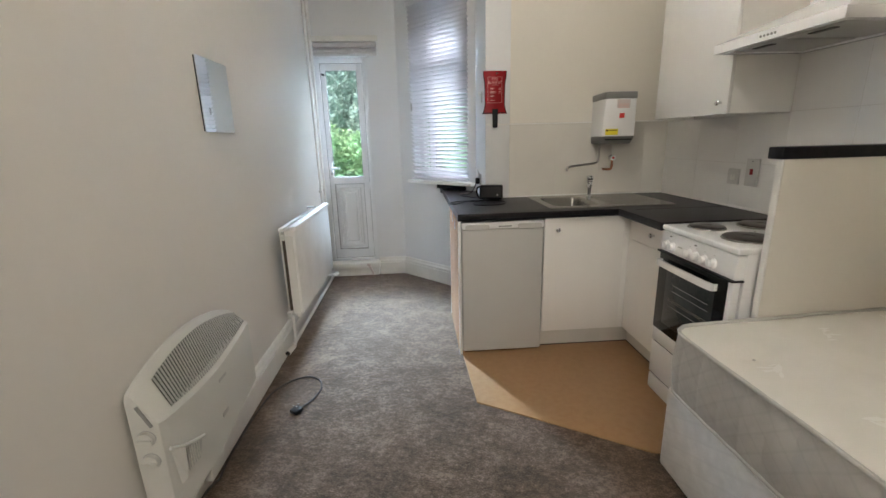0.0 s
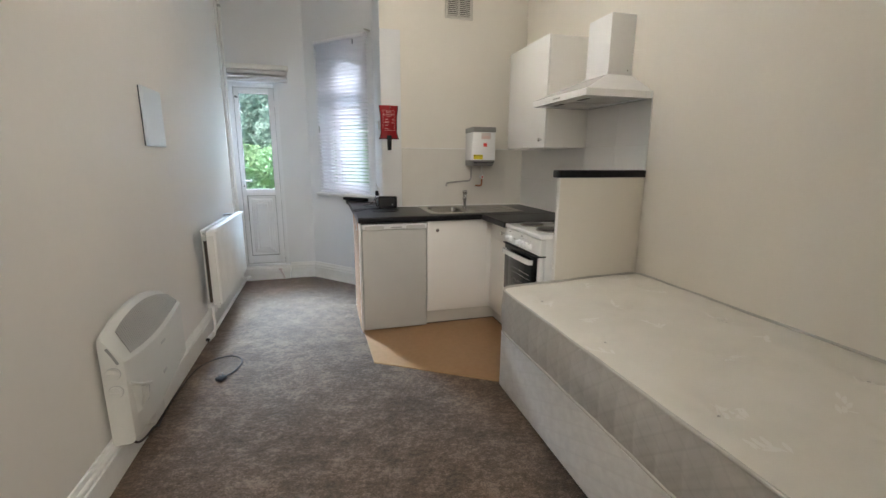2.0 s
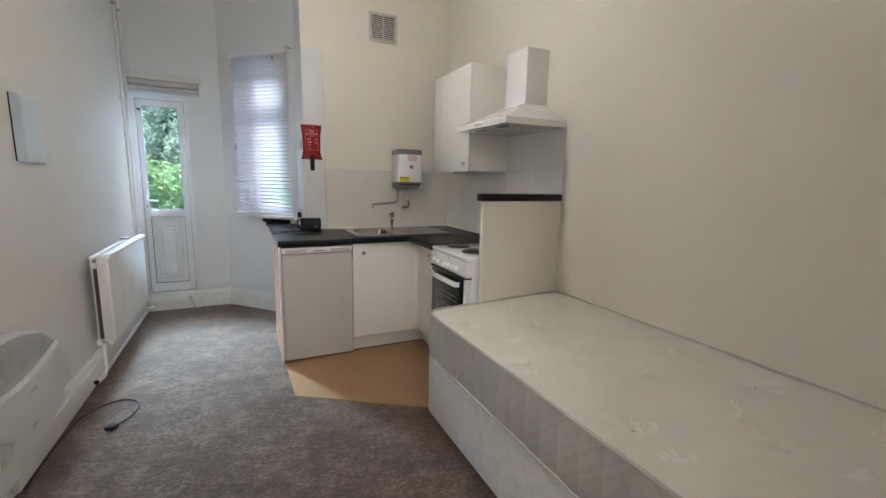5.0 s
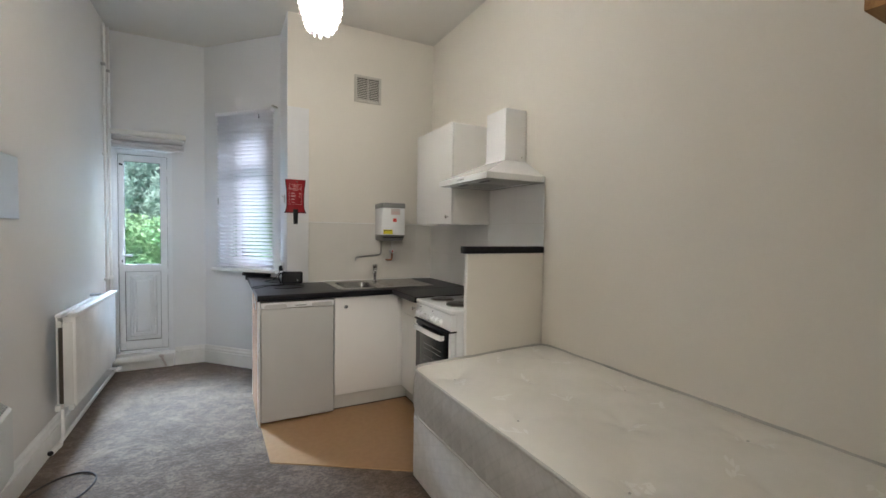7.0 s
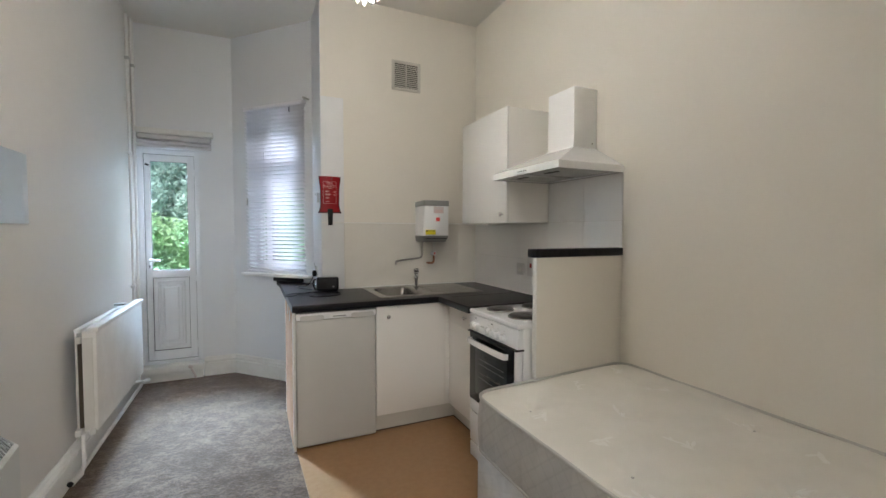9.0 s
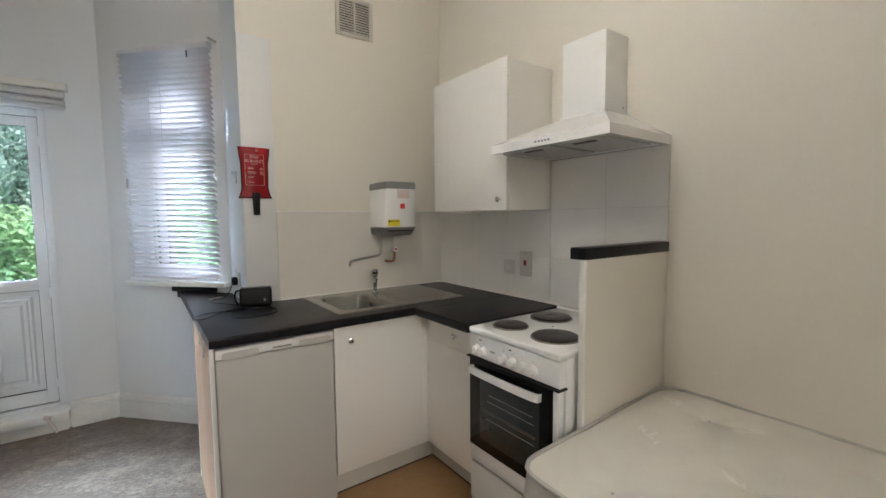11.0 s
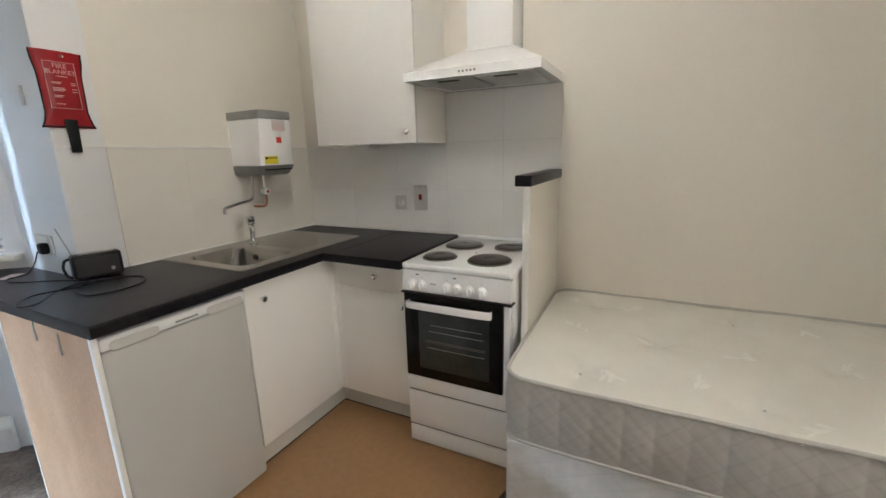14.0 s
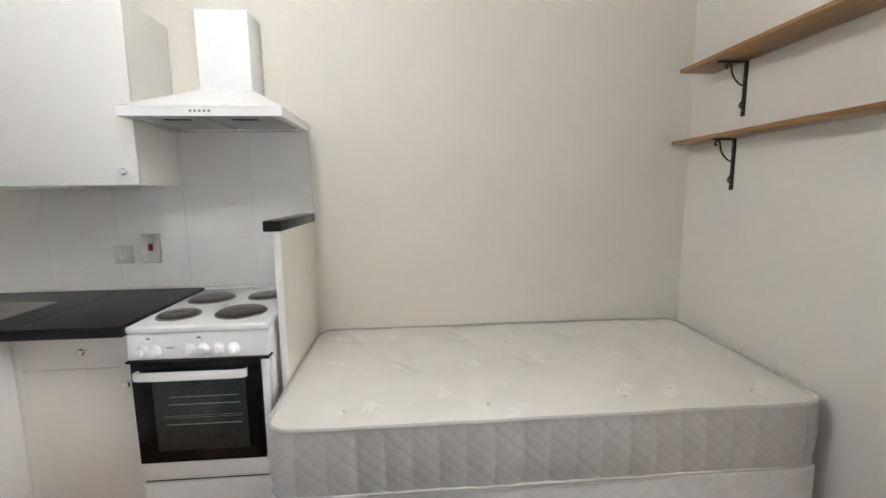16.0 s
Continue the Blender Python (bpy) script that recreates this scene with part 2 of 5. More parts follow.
def box(lo, hi, bevel=0.0, segments=2, bm=None):
    """A box between two corners, with rounded edges."""
    b = bmesh.new()
    bmesh.ops.create_cube(b, size=1.0)
    size = [h - l for l, h in zip(lo, hi)]
    mid = [(h + l) / 2 for l, h in zip(lo, hi)]
    for v in b.verts:
        v.co = Vector([c * s + m for c, s, m in zip(v.co, size, mid)])
    if bevel:
        bmesh.ops.bevel(b, geom=list(b.edges), offset=min(bevel, 0.45 * min(size)), segments=segments, affect="EDGES", profile=0.5)
    return join(bm, b)


def join(bm, b):
    if bm is None:
        return b
    me = bpy.data.meshes.new("tmp")
    b.to_mesh(me)
    b.free()
    bm.from_mesh(me)
    bpy.data.meshes.remove(me)
    return bm


def prism(points, z0, z1, bm=None, bevel=0.0):
    """An upright prism over a plan outline."""
    b = bmesh.new()
    low = [b.verts.new((x, y, z0)) for x, y in points]
    face = b.faces.new(low)
    top = bmesh.ops.extrude_face_region(b, geom=[face])
    bmesh.ops.translate(b, vec=(0, 0, z1 - z0), verts=[g for g in top["geom"] if isinstance(g, bmesh.types.BMVert)])
    bmesh.ops.recalc_face_normals(b, faces=b.faces)
    if bevel:
        bmesh.ops.bevel(b, geom=list(b.edges), offset=bevel, segments=2, affect="EDGES", profile=0.5)
    return join(bm, b)


def lathe(profile, segments=32, m=None, bm=None):
    """A turned body: profile of (radius, height) about z."""
    b = bmesh.new()
    rings = []
    for r, h in profile:
        if r < 1e-6:
            rings.append([b.verts.new((0, 0, h))])
        else:
            rings.append([b.verts.new((r * math.cos(2 * math.pi * k / segments), r * math.sin(2 * math.pi * k / segments), h)) for k in range(segments)])
    for a, c in zip(rings, rings[1:]):
        for k in range(segments):
            quad = [a[k % len(a)], a[(k + 1) % len(a)], c[(k + 1) % len(c)], c[k % len(c)]]
            quad = list(dict.fromkeys(quad))
            if len(quad) > 2:
                b.faces.new(quad)
    bmesh.ops.recalc_face_normals(b, faces=b.faces)
    put(b, m)
    return join(bm, b)


def cylinder(a, c, r, segments=16, bm=None, r2=None):
    """A rod from a to c, with closed ends."""
    a, c = Vector(a), Vector(c)
    turn = (c - a).to_track_quat("Z", "Y").to_matrix().to_4x4()
    length = (c - a).length
    return lathe([(0, 0), (r, 0), (r if r2 is None else r2, length), (0, length)], segments, Matrix.Translation(a) @ turn, bm)


def smooth_path(points, per=8):
    """A Catmull-Rom line through points."""
    p = [Vector(q) for q in points]
    p = [2 * p[0] - p[1], *p, 2 * p[-1] - p[-2]]
    out = []
    for i in range(1, len(p) - 2):
        for k in range(per):
            t = k / per
            out.append(0.5 * (2 * p[i] + (p[i + 1] - p[i - 1]) * t + (2 * p[i - 1] - 5 * p[i] + 4 * p[i + 1] - p[i + 2]) * t * t + (3 * p[i] - p[i - 1] - 3 * p[i + 1] + p[i + 2]) * t ** 3))
    return [*out, p[-2]]


def tube(points, r, segments=8, bm=None, per=8):
    """A round tube along a smooth line."""
    b = bmesh.new()
    line = smooth_path(points, per) if per else [Vector(q) for q in points]
    rings, up = [], Vector((0.013, 0.021, 1)).normalized()
    for i, q in enumerate(line):
        way = (line[min(i + 1, len(line) - 1)] - line[max(i - 1, 0)]).normalized()
        side = way.cross(up)
        side = side.normalized() if side.length > 0.05 else way.orthogonal().normalized()
        if rings and i:
            side = (last - way * last.dot(way)).normalized()
        last = side
        other = way.cross(side)
        rings.append([b.verts.new(q + r * (math.cos(2 * math.pi * k / segments) * side + math.sin(2 * math.pi * k / segments) * other)) for k in range(segments)])
    for a, c in zip(rings, rings[1:]):
        for k in range(segments):
            b.faces.new([a[k], a[(k + 1) % segments], c[(k + 1) % segments], c[k]])
    b.faces.new(rings[0][::-1]), b.faces.new(rings[-1])
    bmesh.ops.recalc_face_normals(b, faces=b.faces)
    return join(bm, b)


def grid(nx, ny, shape, bm=None):
    """A sheet of nx by ny cells, shape(u, v) in 0..1 giving the place."""
    b = bmesh.new()
    vs = [[b.verts.new(shape(i / nx, j / ny)) for j in range(ny + 1)] for i in range(nx + 1)]
    for i in range(nx):
        for j in range(ny):
            b.faces.new([vs[i][j], vs[i + 1][j], vs[i + 1][j + 1], vs[i][j + 1]])
    return join(bm, b)


def mesh_object(name, bm, mat, smooth=True):
    me = bpy.data.meshes.new(name)
    bm.to_mesh(me)
    bm.free()
    me.materials.append(mat)
    ob = new(name, me)
    if smooth:
        me.shade_smooth()
        me.set_sharp_from_angle(angle=radians(35))
    return ob


def part(name, bm, mat, parent, label="", smooth=True):
    """One mesh under a thing or a part."""
    ob = mesh_object(name, bm, mat, smooth)
    ob.parent = parent
    return tagged(ob, label)


def thing(name, label, category, group="", kind="", m=None):
    ob = new(name)
    ob.empty_display_size = 0.1
    if m is not None:
        ob.matrix_world = m
    return tagged(ob, label, category, group, kind)


def structure(name, bm, mat, label="", smooth=True):
    return tagged(mesh_object(name, bm, mat, smooth), label, kind="structure")


# ---- the shell ----
RIGHT, LEFT, BACK, NEAR, DOORWALL, HIGH = 2.085, -0.668, 3.163, -0.49, 4.32, 3.165
BAY_A, BAY_B = Vector((0.10, 4.32, 0)), Vector((0.745, 3.64, 0))
U = (BAY_B - BAY_A).normalized()
N = Vector((-0.726, -0.688, 0)).normalized()
N = (N - U * N.dot(U)).normalized()
BAY = Matrix(((U.x, -N.x, 0, BAY_A.x), (U.y, -N.y, 0, BAY_A.y), (0, 0, 1, 0), (0, 0, 0, 1)))  # x along the wall, y outwards
BAY_LONG = (BAY_B - BAY_A).length

structure("floor", box((-0.9, -2.2, -0.12), (2.3, 4.6, 0.0)), CARPET, "taupe cut-pile carpet, trodden and mottled", False)
structure("vinyl_floor", prism([(0.49, 2.52), (0.506, 2.0), (0.85, 1.79), (1.205, 1.566), (1.52, 1.50), (2.08, 1.50), (2.08, 2.75), (0.49, 2.75)], 0.0, 0.006), VINYL, "tan sheet vinyl in front of the kitchen units", False)
structure("ceiling", box((-0.9, -2.2, HIGH), (2.3, 4.6, HIGH + 0.12)), CEILING, "plain white painted ceiling", False)
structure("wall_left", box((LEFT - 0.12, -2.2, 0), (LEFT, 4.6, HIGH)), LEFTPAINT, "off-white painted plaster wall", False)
structure("wall_right", box((RIGHT, -2.2, 0), (RIGHT + 0.12, BACK, HIGH)), CREAM, "cream painted plaster wall beside the bed", False)
structure("wall_kitchen", prism([(0.745, BACK), (2.205, BACK), (2.205, 3.7), (0.745, 3.7)], 0, HIGH), CREAM, "cream painted plaster wall behind the sink", False)
structure("wall_jamb", box((0.7415, BACK, 0), (0.745, BAY_B.y + 0.012, HIGH)), WHITE, "white painted return of the bay", False)
bm = box((LEFT, DOORWALL, 2.10), (-0.18, DOORWALL + 0.16, HIGH))
box((-0.18, DOORWALL, 0), (0.16, DOORWALL + 0.16, HIGH), bm=bm)
box((LEFT, DOORWALL, 0), (-0.18, DOORWALL + 0.16, 0.14), bm=bm)
structure("wall_door", bm, WHITE, "white painted wall round the garden door", False)
W0, W1, WZ0, WZ1 = 0.20, 0.835, 0.99, 2.44
bm = box((0, 0, 0), (W0, 0.16, HIGH))
box((W1, 0, 0), (BAY_LONG, 0.16, HIGH), bm=bm)
box((W0, 0, 0), (W1, 0.16, WZ0), bm=bm)
box((W0, 0, WZ1), (W1, 0.16, HIGH), bm=bm)
structure("wall_bay", put(bm, BAY), WHITE, "white painted slanting bay wall", False)
bm = box((0.80, NEAR - 0.12, 0), (RIGHT, NEAR, HIGH))
box((LEFT, NEAR - 0.12, 2.06), (0.80, NEAR, HIGH), bm=bm)
box((LEFT, NEAR - 0.12, 0), (-0.30, NEAR, HIGH), bm=bm)
structure("wall_near", bm, CREAM, "cream painted plaster wall carrying the shelves", False)
structure("wall_hall", box((LEFT, -2.32, 0), (RIGHT, -2.2, HIGH)), CREAM, "plain wall of the entrance lobby", False)
# Lighter painted strip beside the bay
structure("pilaster", prism([(0.7405, BACK - 0.012), (0.915, BACK - 0.012), (0.915, BACK), (0.7405, BACK)], 0.912, 2.39, bevel=0.004), WHITE, "white painted boxed strip beside the bay")


def skirting(a, b, name="baseboard"):
    """Moulded skirting from a to b in plan, its face to the left of the way."""
    a, b = Vector((*a, 0)), Vector((*b, 0))
    along = (b - a).normalized()
    out = Vector((-along.y, along.x, 0))
    profile = [(0, 0), (0.022, 0), (0.022, 0.120), (0.015, 0.124), (0.015, 0.132), (0.020, 0.137), (0.018, 0.147), (0.010, 0.155), (0.009, 0.168), (0.005, 0.176), (0, 0.178)]
    bm = bmesh.new()
    ends = [[bm.verts.new(p + out * d + Vector((0, 0, z))) for d, z in profile] for p in (a, b)]
    for k in range(len(profile)):
        k2 = (k + 1) % len(profile)
        bm.faces.new([ends[0][k], ends[0][k2], ends[1][k2], ends[1][k]])
    bm.faces.new(ends[0]), bm.faces.new(ends[1][::-1])
    bmesh.ops.recalc_face_normals(bm, faces=bm.faces)
    return structure(name, bm, GLOSS, "white gloss moulded skirting board")


skirting((LEFT, 4.20), (LEFT, NEAR))
skirting((0.115, DOORWALL), (-0.165, DOORWALL))
e = BAY_A + U * 0.72
skirting((e.x, e.y), (BAY_A.x, BAY_A.y))
skirting((LEFT, NEAR), (-0.30, NEAR))

# ---- garden door ----
door = thing("door_1", "white half-glazed narrow garden door, closed", "door", kind="structure")
DX0, DX1, DZ0, DZ1, DY = -0.666, -0.180, 0.14, 2.10, DOORWALL + 0.06
GX0, GX1, GZ0, GZ1 = -0.572, -0.284, 1.005, 1.99
bm = box((DX0, DY - 0.02, DZ0), (DX0 + 0.045, DY + 0.05, DZ1), 0.004)
box((DX1 - 0.045, DY - 0.02, DZ0), (DX1, DY + 0.05, DZ1), 0.004, bm=bm)
box((DX0 + 0.045, DY - 0.02, DZ1 - 0.045), (DX1 - 0.045, DY + 0.05, DZ1), 0.004, bm=bm)
box((DX0 + 0.045, DY - 0.02, DZ0), (DX1 - 0.045, DY + 0.05, DZ0 + 0.03), 0.004, bm=bm)
part("door_frame", bm, UPVC, door, "white plastic door frame")
lx0, lx1, lz0, lz1 = DX0 + 0.049, DX1 - 0.049, DZ0 + 0.034, DZ1 - 0.049
bm = box((lx0, DY, lz0), (GX0, DY + 0.045, lz1), 0.003)
box((GX1, DY, lz0), (lx1, DY + 0.045, lz1), 0.003, bm=bm)
box((GX0, DY, GZ1), (GX1, DY + 0.045, lz1), 0.003, bm=bm)
box((GX0, DY, 0.935), (GX1, DY + 0.045, GZ0), 0.003, bm=bm)
box((GX0, DY, lz0), (GX1, DY + 0.045, 0.262), 0.003, bm=bm)
leaf = part("door_leaf", bm, UPVC, door)
bm = box((GX0 + 0.002, DY + 0.018, 0.264), (GX1 - 0.002, DY + 0.03, 0.933))
def raised(x0, x1, z0, z1, y0, y1, slope):
    """A raised field with sloping edges, y0 at its foot and y1 at its face."""
    b = bmesh.new()
    a = [b.verts.new(v) for v in ((x0, y0, z0), (x1, y0, z0), (x1, y0, z1), (x0, y0, z1))]
    c = [b.verts.new(v) for v in ((x0 + slope, y1, z0 + slope), (x1 - slope, y1, z0 + slope), (x1 - slope, y1, z1 - slope), (x0 + slope, y1, z1 - slope))]
    for k in range(4):
        b.faces.new([a[k], a[(k + 1) % 4], c[(k + 1) % 4], c[k]])
    b.faces.new(c), b.faces.new(a)
    bmesh.ops.recalc_face_normals(b, faces=b.faces)
    return b


fy = DY + 0.0178
for inset, y0, y1, sl in ((0.034, fy, fy - 0.014, 0.012), (0.056, fy - 0.0138, fy - 0.024, 0.009), (0.082, fy - 0.0238, fy - 0.034, 0.012)):
    join(bm, raised(GX0 + inset, GX1 - inset, 0.264 + inset, 0.933 - inset, y0, y1, sl))
part("door_panel", bm, UPVC, leaf, "moulded lower panel")
# Gasket lines; round panel and leaf they also paint in the edge shading.
GASKET = material("gasket_and_edge_shade_grey", (0.07, 0.072, 0.075), 0.7)
for gx0, gx1, gz0, gz1, gy in ((GX0, GX1, GZ0, GZ1, DY + 0.004), (GX0, GX1, 0.262, 0.935, DY + 0.006), (lx0 - 0.003, lx1 + 0.003, lz0 - 0.003, lz1 + 0.003, DY + 0.004)):
    bm = box((gx0, gy, gz0), (gx0 + 0.003, gy + 0.012, gz1))
    box((gx1 - 0.003, gy, gz0), (gx1, gy + 0.012, gz1), bm=bm)
    box((gx0 + 0.003, gy, gz0), (gx1 - 0.003, gy + 0.012, gz0 + 0.003), bm=bm)
    box((gx0 + 0.003, gy, gz1 - 0.003), (gx1 - 0.003, gy + 0.012, gz1), bm=bm)
    part("gasket", bm, GASKET, leaf, "grey rubber gasket, also standing for the dark edge shade")
part("pane", box((GX0, DY + 0.018, GZ0), (GX1, DY + 0.024, GZ1)), GLASS, leaf, "clear glass pane").visible_shadow = False
bm = box((-0.600, DY - 0.008, 1.00), (-0.580, DY, 1.16), 0.004)
box((-0.596, DY - 0.045, 1.085), (-0.584, DY - 0.006, 1.10), 0.004, bm=bm)
box((-0.596, DY - 0.052, 1.083), (-0.50, DY - 0.038, 1.103), 0.006, bm=bm)
cylinder((-0.590, DY - 0.012, 1.02), (-0.590, DY, 1.02), 0.008, bm=bm)
part("door_handle", bm, UPVC, leaf, "white lever handle and lock")
part("keyhole", box((-0.594, DY - 0.0088, 1.028), (-0.586, DY - 0.007, 1.050), 0.001), BLACK, leaf, "dark keyhole")
for z in (0.30, 0.92, 1.90):
    part("hinge", cylinder((DX1 - 0.047, DY - 0.008, z - 0.03), (DX1 - 0.047, DY - 0.008, z + 0.03), 0.006), UPVC, door)
part("window_catch", put(box((-0.015, -0.01, -0.008), (0.015, 0.01, 0.008), 0.003), pose(-0.592, DY - 0.009, 1.955, 0, 20, 0)), BLACK, leaf, "small black contact sensor")
# boxed step below the door
bm = box((LEFT + 0.001, 4.285, 0.0), (-0.180, DOORWALL, 0.085))
box((LEFT + 0.001, 4.232, 0.085), (-0.165, DOORWALL + 0.04, 0.146), 0.007, 3, bm=bm)
structure("door_sill", bm, GLOSS, "white gloss boxed-in step below the garden door")
bm = tube([(-0.272, 4.215, 0.128), (-0.262, 4.206, 0.110), (-0.245, 4.212, 0.07), (-0.232, 4.230, 0.018)], 0.009)
cylinder((-0.285, 4.222, 0.132), (-0.255, 4.212, 0.126), 0.014, 12, bm=bm)
tagged(mesh_object("pipe_stub", bm, STICKER), "pinkish-white painted pipe stub at the door step", "pipe")

# roller blind housing above the door
rb = thing("roller_blind", "beige fabric blind rolled up above the garden door", "blind")
part("headrail", box((-0.655, DOORWALL - 0.075, 2.215), (-0.06, DOORWALL - 0.002, 2.262), 0.006), PLASTIC, rb, "off-white headrail")
bm = box((-0.645, DOORWALL - 0.062, 2.165), (-0.075, DOORWALL - 0.018, 2.215), 0.018, 4)
box((-0.645, DOORWALL - 0.066, 2.128), (-0.075, DOORWALL - 0.020, 2.158), 0.012, 3, bm=bm)
box((-0.645, DOORWALL - 0.058, 2.098), (-0.075, DOORWALL - 0.024, 2.130), 0.012, 3, bm=bm)
part("folded_fabric", bm, FABRIC, rb, "beige folded fabric")

# pipes in the corner beside the door
for x, y, r, z1 in ((LEFT + 0.018, 4.07, 0.011, 3.12), (LEFT + 0.014, 4.255, 0.011, 3.163)):
    p = thing("heating_pipe", "white painted heating pipe running up the corner", "pipe", "riser pipes")
    part("pipe", cylinder((x, y, 0.15), (x, y, z1), r, 12), GLOSS, p)
    for z in (0.9, 2.0, 2.77):
        part("clip", box((LEFT, y - r - 0.004, z - 0.012), (x + r + 0.004, y + r + 0.004, z + 0.012), 0.003), LIGHTGREY if z > 2.5 else GLOSS, p)

# ---- bay window and venetian blind ----
win = thing("window_1", "white plastic-framed sash window in the bay", "window", kind="structure")
bm = bmesh.new()
for lo, hi in (((W0, 0.07, WZ0), (W0 + 0.055, 0.14, WZ1)), ((W1 - 0.055, 0.07, WZ0), (W1, 0.14, WZ1)), ((W0 + 0.055, 0.07, WZ0), (W1 - 0.055, 0.14, WZ0 + 0.09)),
               ((W0 + 0.055, 0.07, 2.27), (W1 - 0.055, 0.14, WZ1)), ((W0 + 0.055, 0.07, 1.93), (W1 - 0.055, 0.14, 2.03))):
    box(lo, hi, 0.006, bm=bm)
part("window_frame", put(bm, BAY), UPVC, win)
for z0, z1 in ((WZ0 + 0.09, 1.93), (2.03, 2.27)):
    part("mullion", put(box((0.326, 0.08, z0), (0.396, 0.13, z1), 0.005), BAY), UPVC, win)
    part("gasket", put(box((0.3965, 0.078, z0), (0.411, 0.128, z1)), BAY), GREYP, win, "dark grey rubber gasket, also standing for the dark edge shade")
    part("gasket", put(box((0.320, 0.078, z0), (0.3255, 0.128, z1)), BAY), GREYP, win, "dark grey rubber gasket, also standing for the dark edge shade")
    part("pane", put(box((W0 + 0.055, 0.105, z0), (W1 - 0.055, 0.110, z1)), BAY), GLASS, win, "clear glass pane").visible_shadow = False
part("window_sill", put(box((W0 - 0.05, -0.065, WZ0 - 0.04), (BAY_LONG - 0.01, 0.068, WZ0 - 0.012), 0.006), BAY), GLOSS, win, "white gloss window board")

B0, B1, BZ0, BZ1, BD = 0.215, 0.878, 0.990, 2.485, -0.04
vb = thing("venetian_blind", "white venetian blind lowered over the bay window, slats half open", "blind")
part("headrail", put(box((B0 - 0.005, BD - 0.025, BZ1 - 0.035), (B1 + 0.005, BD + 0.025, BZ1), 0.004), BAY), BLIND, vb)
part("bottom_rail", put(box((B0, BD - 0.02, BZ0), (B1, BD + 0.02, BZ0 + 0.016), 0.005), BAY), BLIND, vb)
SLATS = 42
slat_bm = grid(1, 5, lambda u, v: Vector(((u - 0.5) * (B1 - B0), (v - 0.5) * 0.044, 0.0045 * (1 - (2 * v - 1) ** 2))))
top = bmesh.ops.extrude_face_region(slat_bm, geom=list(slat_bm.faces))
bmesh.ops.translate(slat_bm, vec=(0, 0, -0.0022), verts=[g for g in top["geom"] if isinstance(g, bmesh.types.BMVert)])
bmesh.ops.recalc_face_normals(slat_bm, faces=slat_bm.faces)
slat_mesh = bpy.data.meshes.new("slat")
slat_bm.to_mesh(slat_mesh), slat_bm.free()
slat_mesh.materials.append(BLIND), slat_mesh.shade_smooth()
for k in range(SLATS):
    s = new("slat", slat_mesh)
    s.parent = vb
    s.matrix_basis = BAY @ pose((B0 + B1) / 2, BD, BZ0 + 0.03 + (BZ1 - BZ0 - 0.075) * k / (SLATS - 1), -36 + random.uniform(-2.0, 2.0), random.uniform(-0.25, 0.25), 0)
for u in (0.445, 0.53):
    bm = bmesh.new()
    for d in (-0.024, 0.024):
        cylinder((u, BD + d, BZ0), (u, BD + d, BZ1 - 0.03), 0.0006, 6, bm=bm)
    part("ladder_cord", put(bm, BAY), BLIND, vb, "thin ladder cords")
bm = tube([(0.745, BD - 0.03, BZ1 - 0.05), (0.745, BD - 0.03, BZ1 - 0.09)], 0.004, per=0)
part("cord_pull", put(bm, BAY), CORD, vb)
part("cleat", put(box((B0 + 0.03, BD - 0.035, 1.60), (B0 + 0.045, BD - 0.028, 1.66), 0.003), BAY), LIGHTGREY, vb)
bm = cylinder((B1 + 0.02, BD - 0.03, BZ1 + 0.015), (B1 + 0.02, 0.0, BZ1 + 0.015), 0.008)
tagged(mesh_object("curtain_hook", put(bm, BAY), PIPING), "small hook above the blind", "hook")

# ---- kitchen units ----
FRONT_Y, FRONT_X = 2.525, 1.51
TOPZ = 0.91


def knob(parent, at, way, mat=CHROME):
    """A round cupboard knob."""
    turn = Vector(way).to_track_quat("Z", "Y").to_matrix().to_4x4()
    bm = lathe([(0, 0), (0.006, 0), (0.006, 0.012), (0.013, 0.018), (0.014, 0.024), (0.010, 0.028), (0, 0.029)], 20, Matrix.Translation(at) @ turn)
    return part("knob", bm, mat, parent, "round chrome knob")


wt = thing("worktop", "black laminate L-shaped kitchen worktop with rounded front edge", "worktop")
c1 = BAY_A + U * 0.50
wtp = [(0.470, 2.500), (1.435, 2.500), (1.435, 2.058), (2.083, 2.058), (2.083, 3.161), (0.737, 3.161), (0.737, 3.62), (c1.x + 0.01, c1.y - 0.02), (0.470, 3.905)]
# opening for the sink bowl
bm = bmesh.new()
outer = [bm.verts.new((x, y, TOPZ)) for x, y in wtp]
hole = [bm.verts.new((x, y, TOPZ)) for x, y in ((1.10, 2.64), (1.40, 2.64), (1.40, 3.05), (1.10, 3.05))]
edges = [bm.edges.new((outer[k], outer[(k + 1) % len(outer)])) for k in range(len(outer))] + [bm.edges.new((hole[k], hole[(k + 1) % 4])) for k in range(4)]
bmesh.ops.triangle_fill(bm, use_beauty=True, edges=edges)
bmesh.ops.dissolve_limit(bm, angle_limit=0.01, verts=bm.verts, edges=bm.edges)
top = bmesh.ops.extrude_face_region(bm, geom=list(bm.faces))
bmesh.ops.translate(bm, vec=(0, 0, -0.042), verts=[g for g in top["geom"] if isinstance(g, bmesh.types.BMVert)])
bmesh.ops.recalc_face_normals(bm, faces=bm.faces)
rim = [ed for ed in bm.edges if len(ed.link_faces) == 2 and all(v.co.y < 2.51 for v in ed.verts) and abs(ed.verts[0].co.z - ed.verts[1].co.z) < 1e-4 and ed.calc_face_angle(0) > 1]
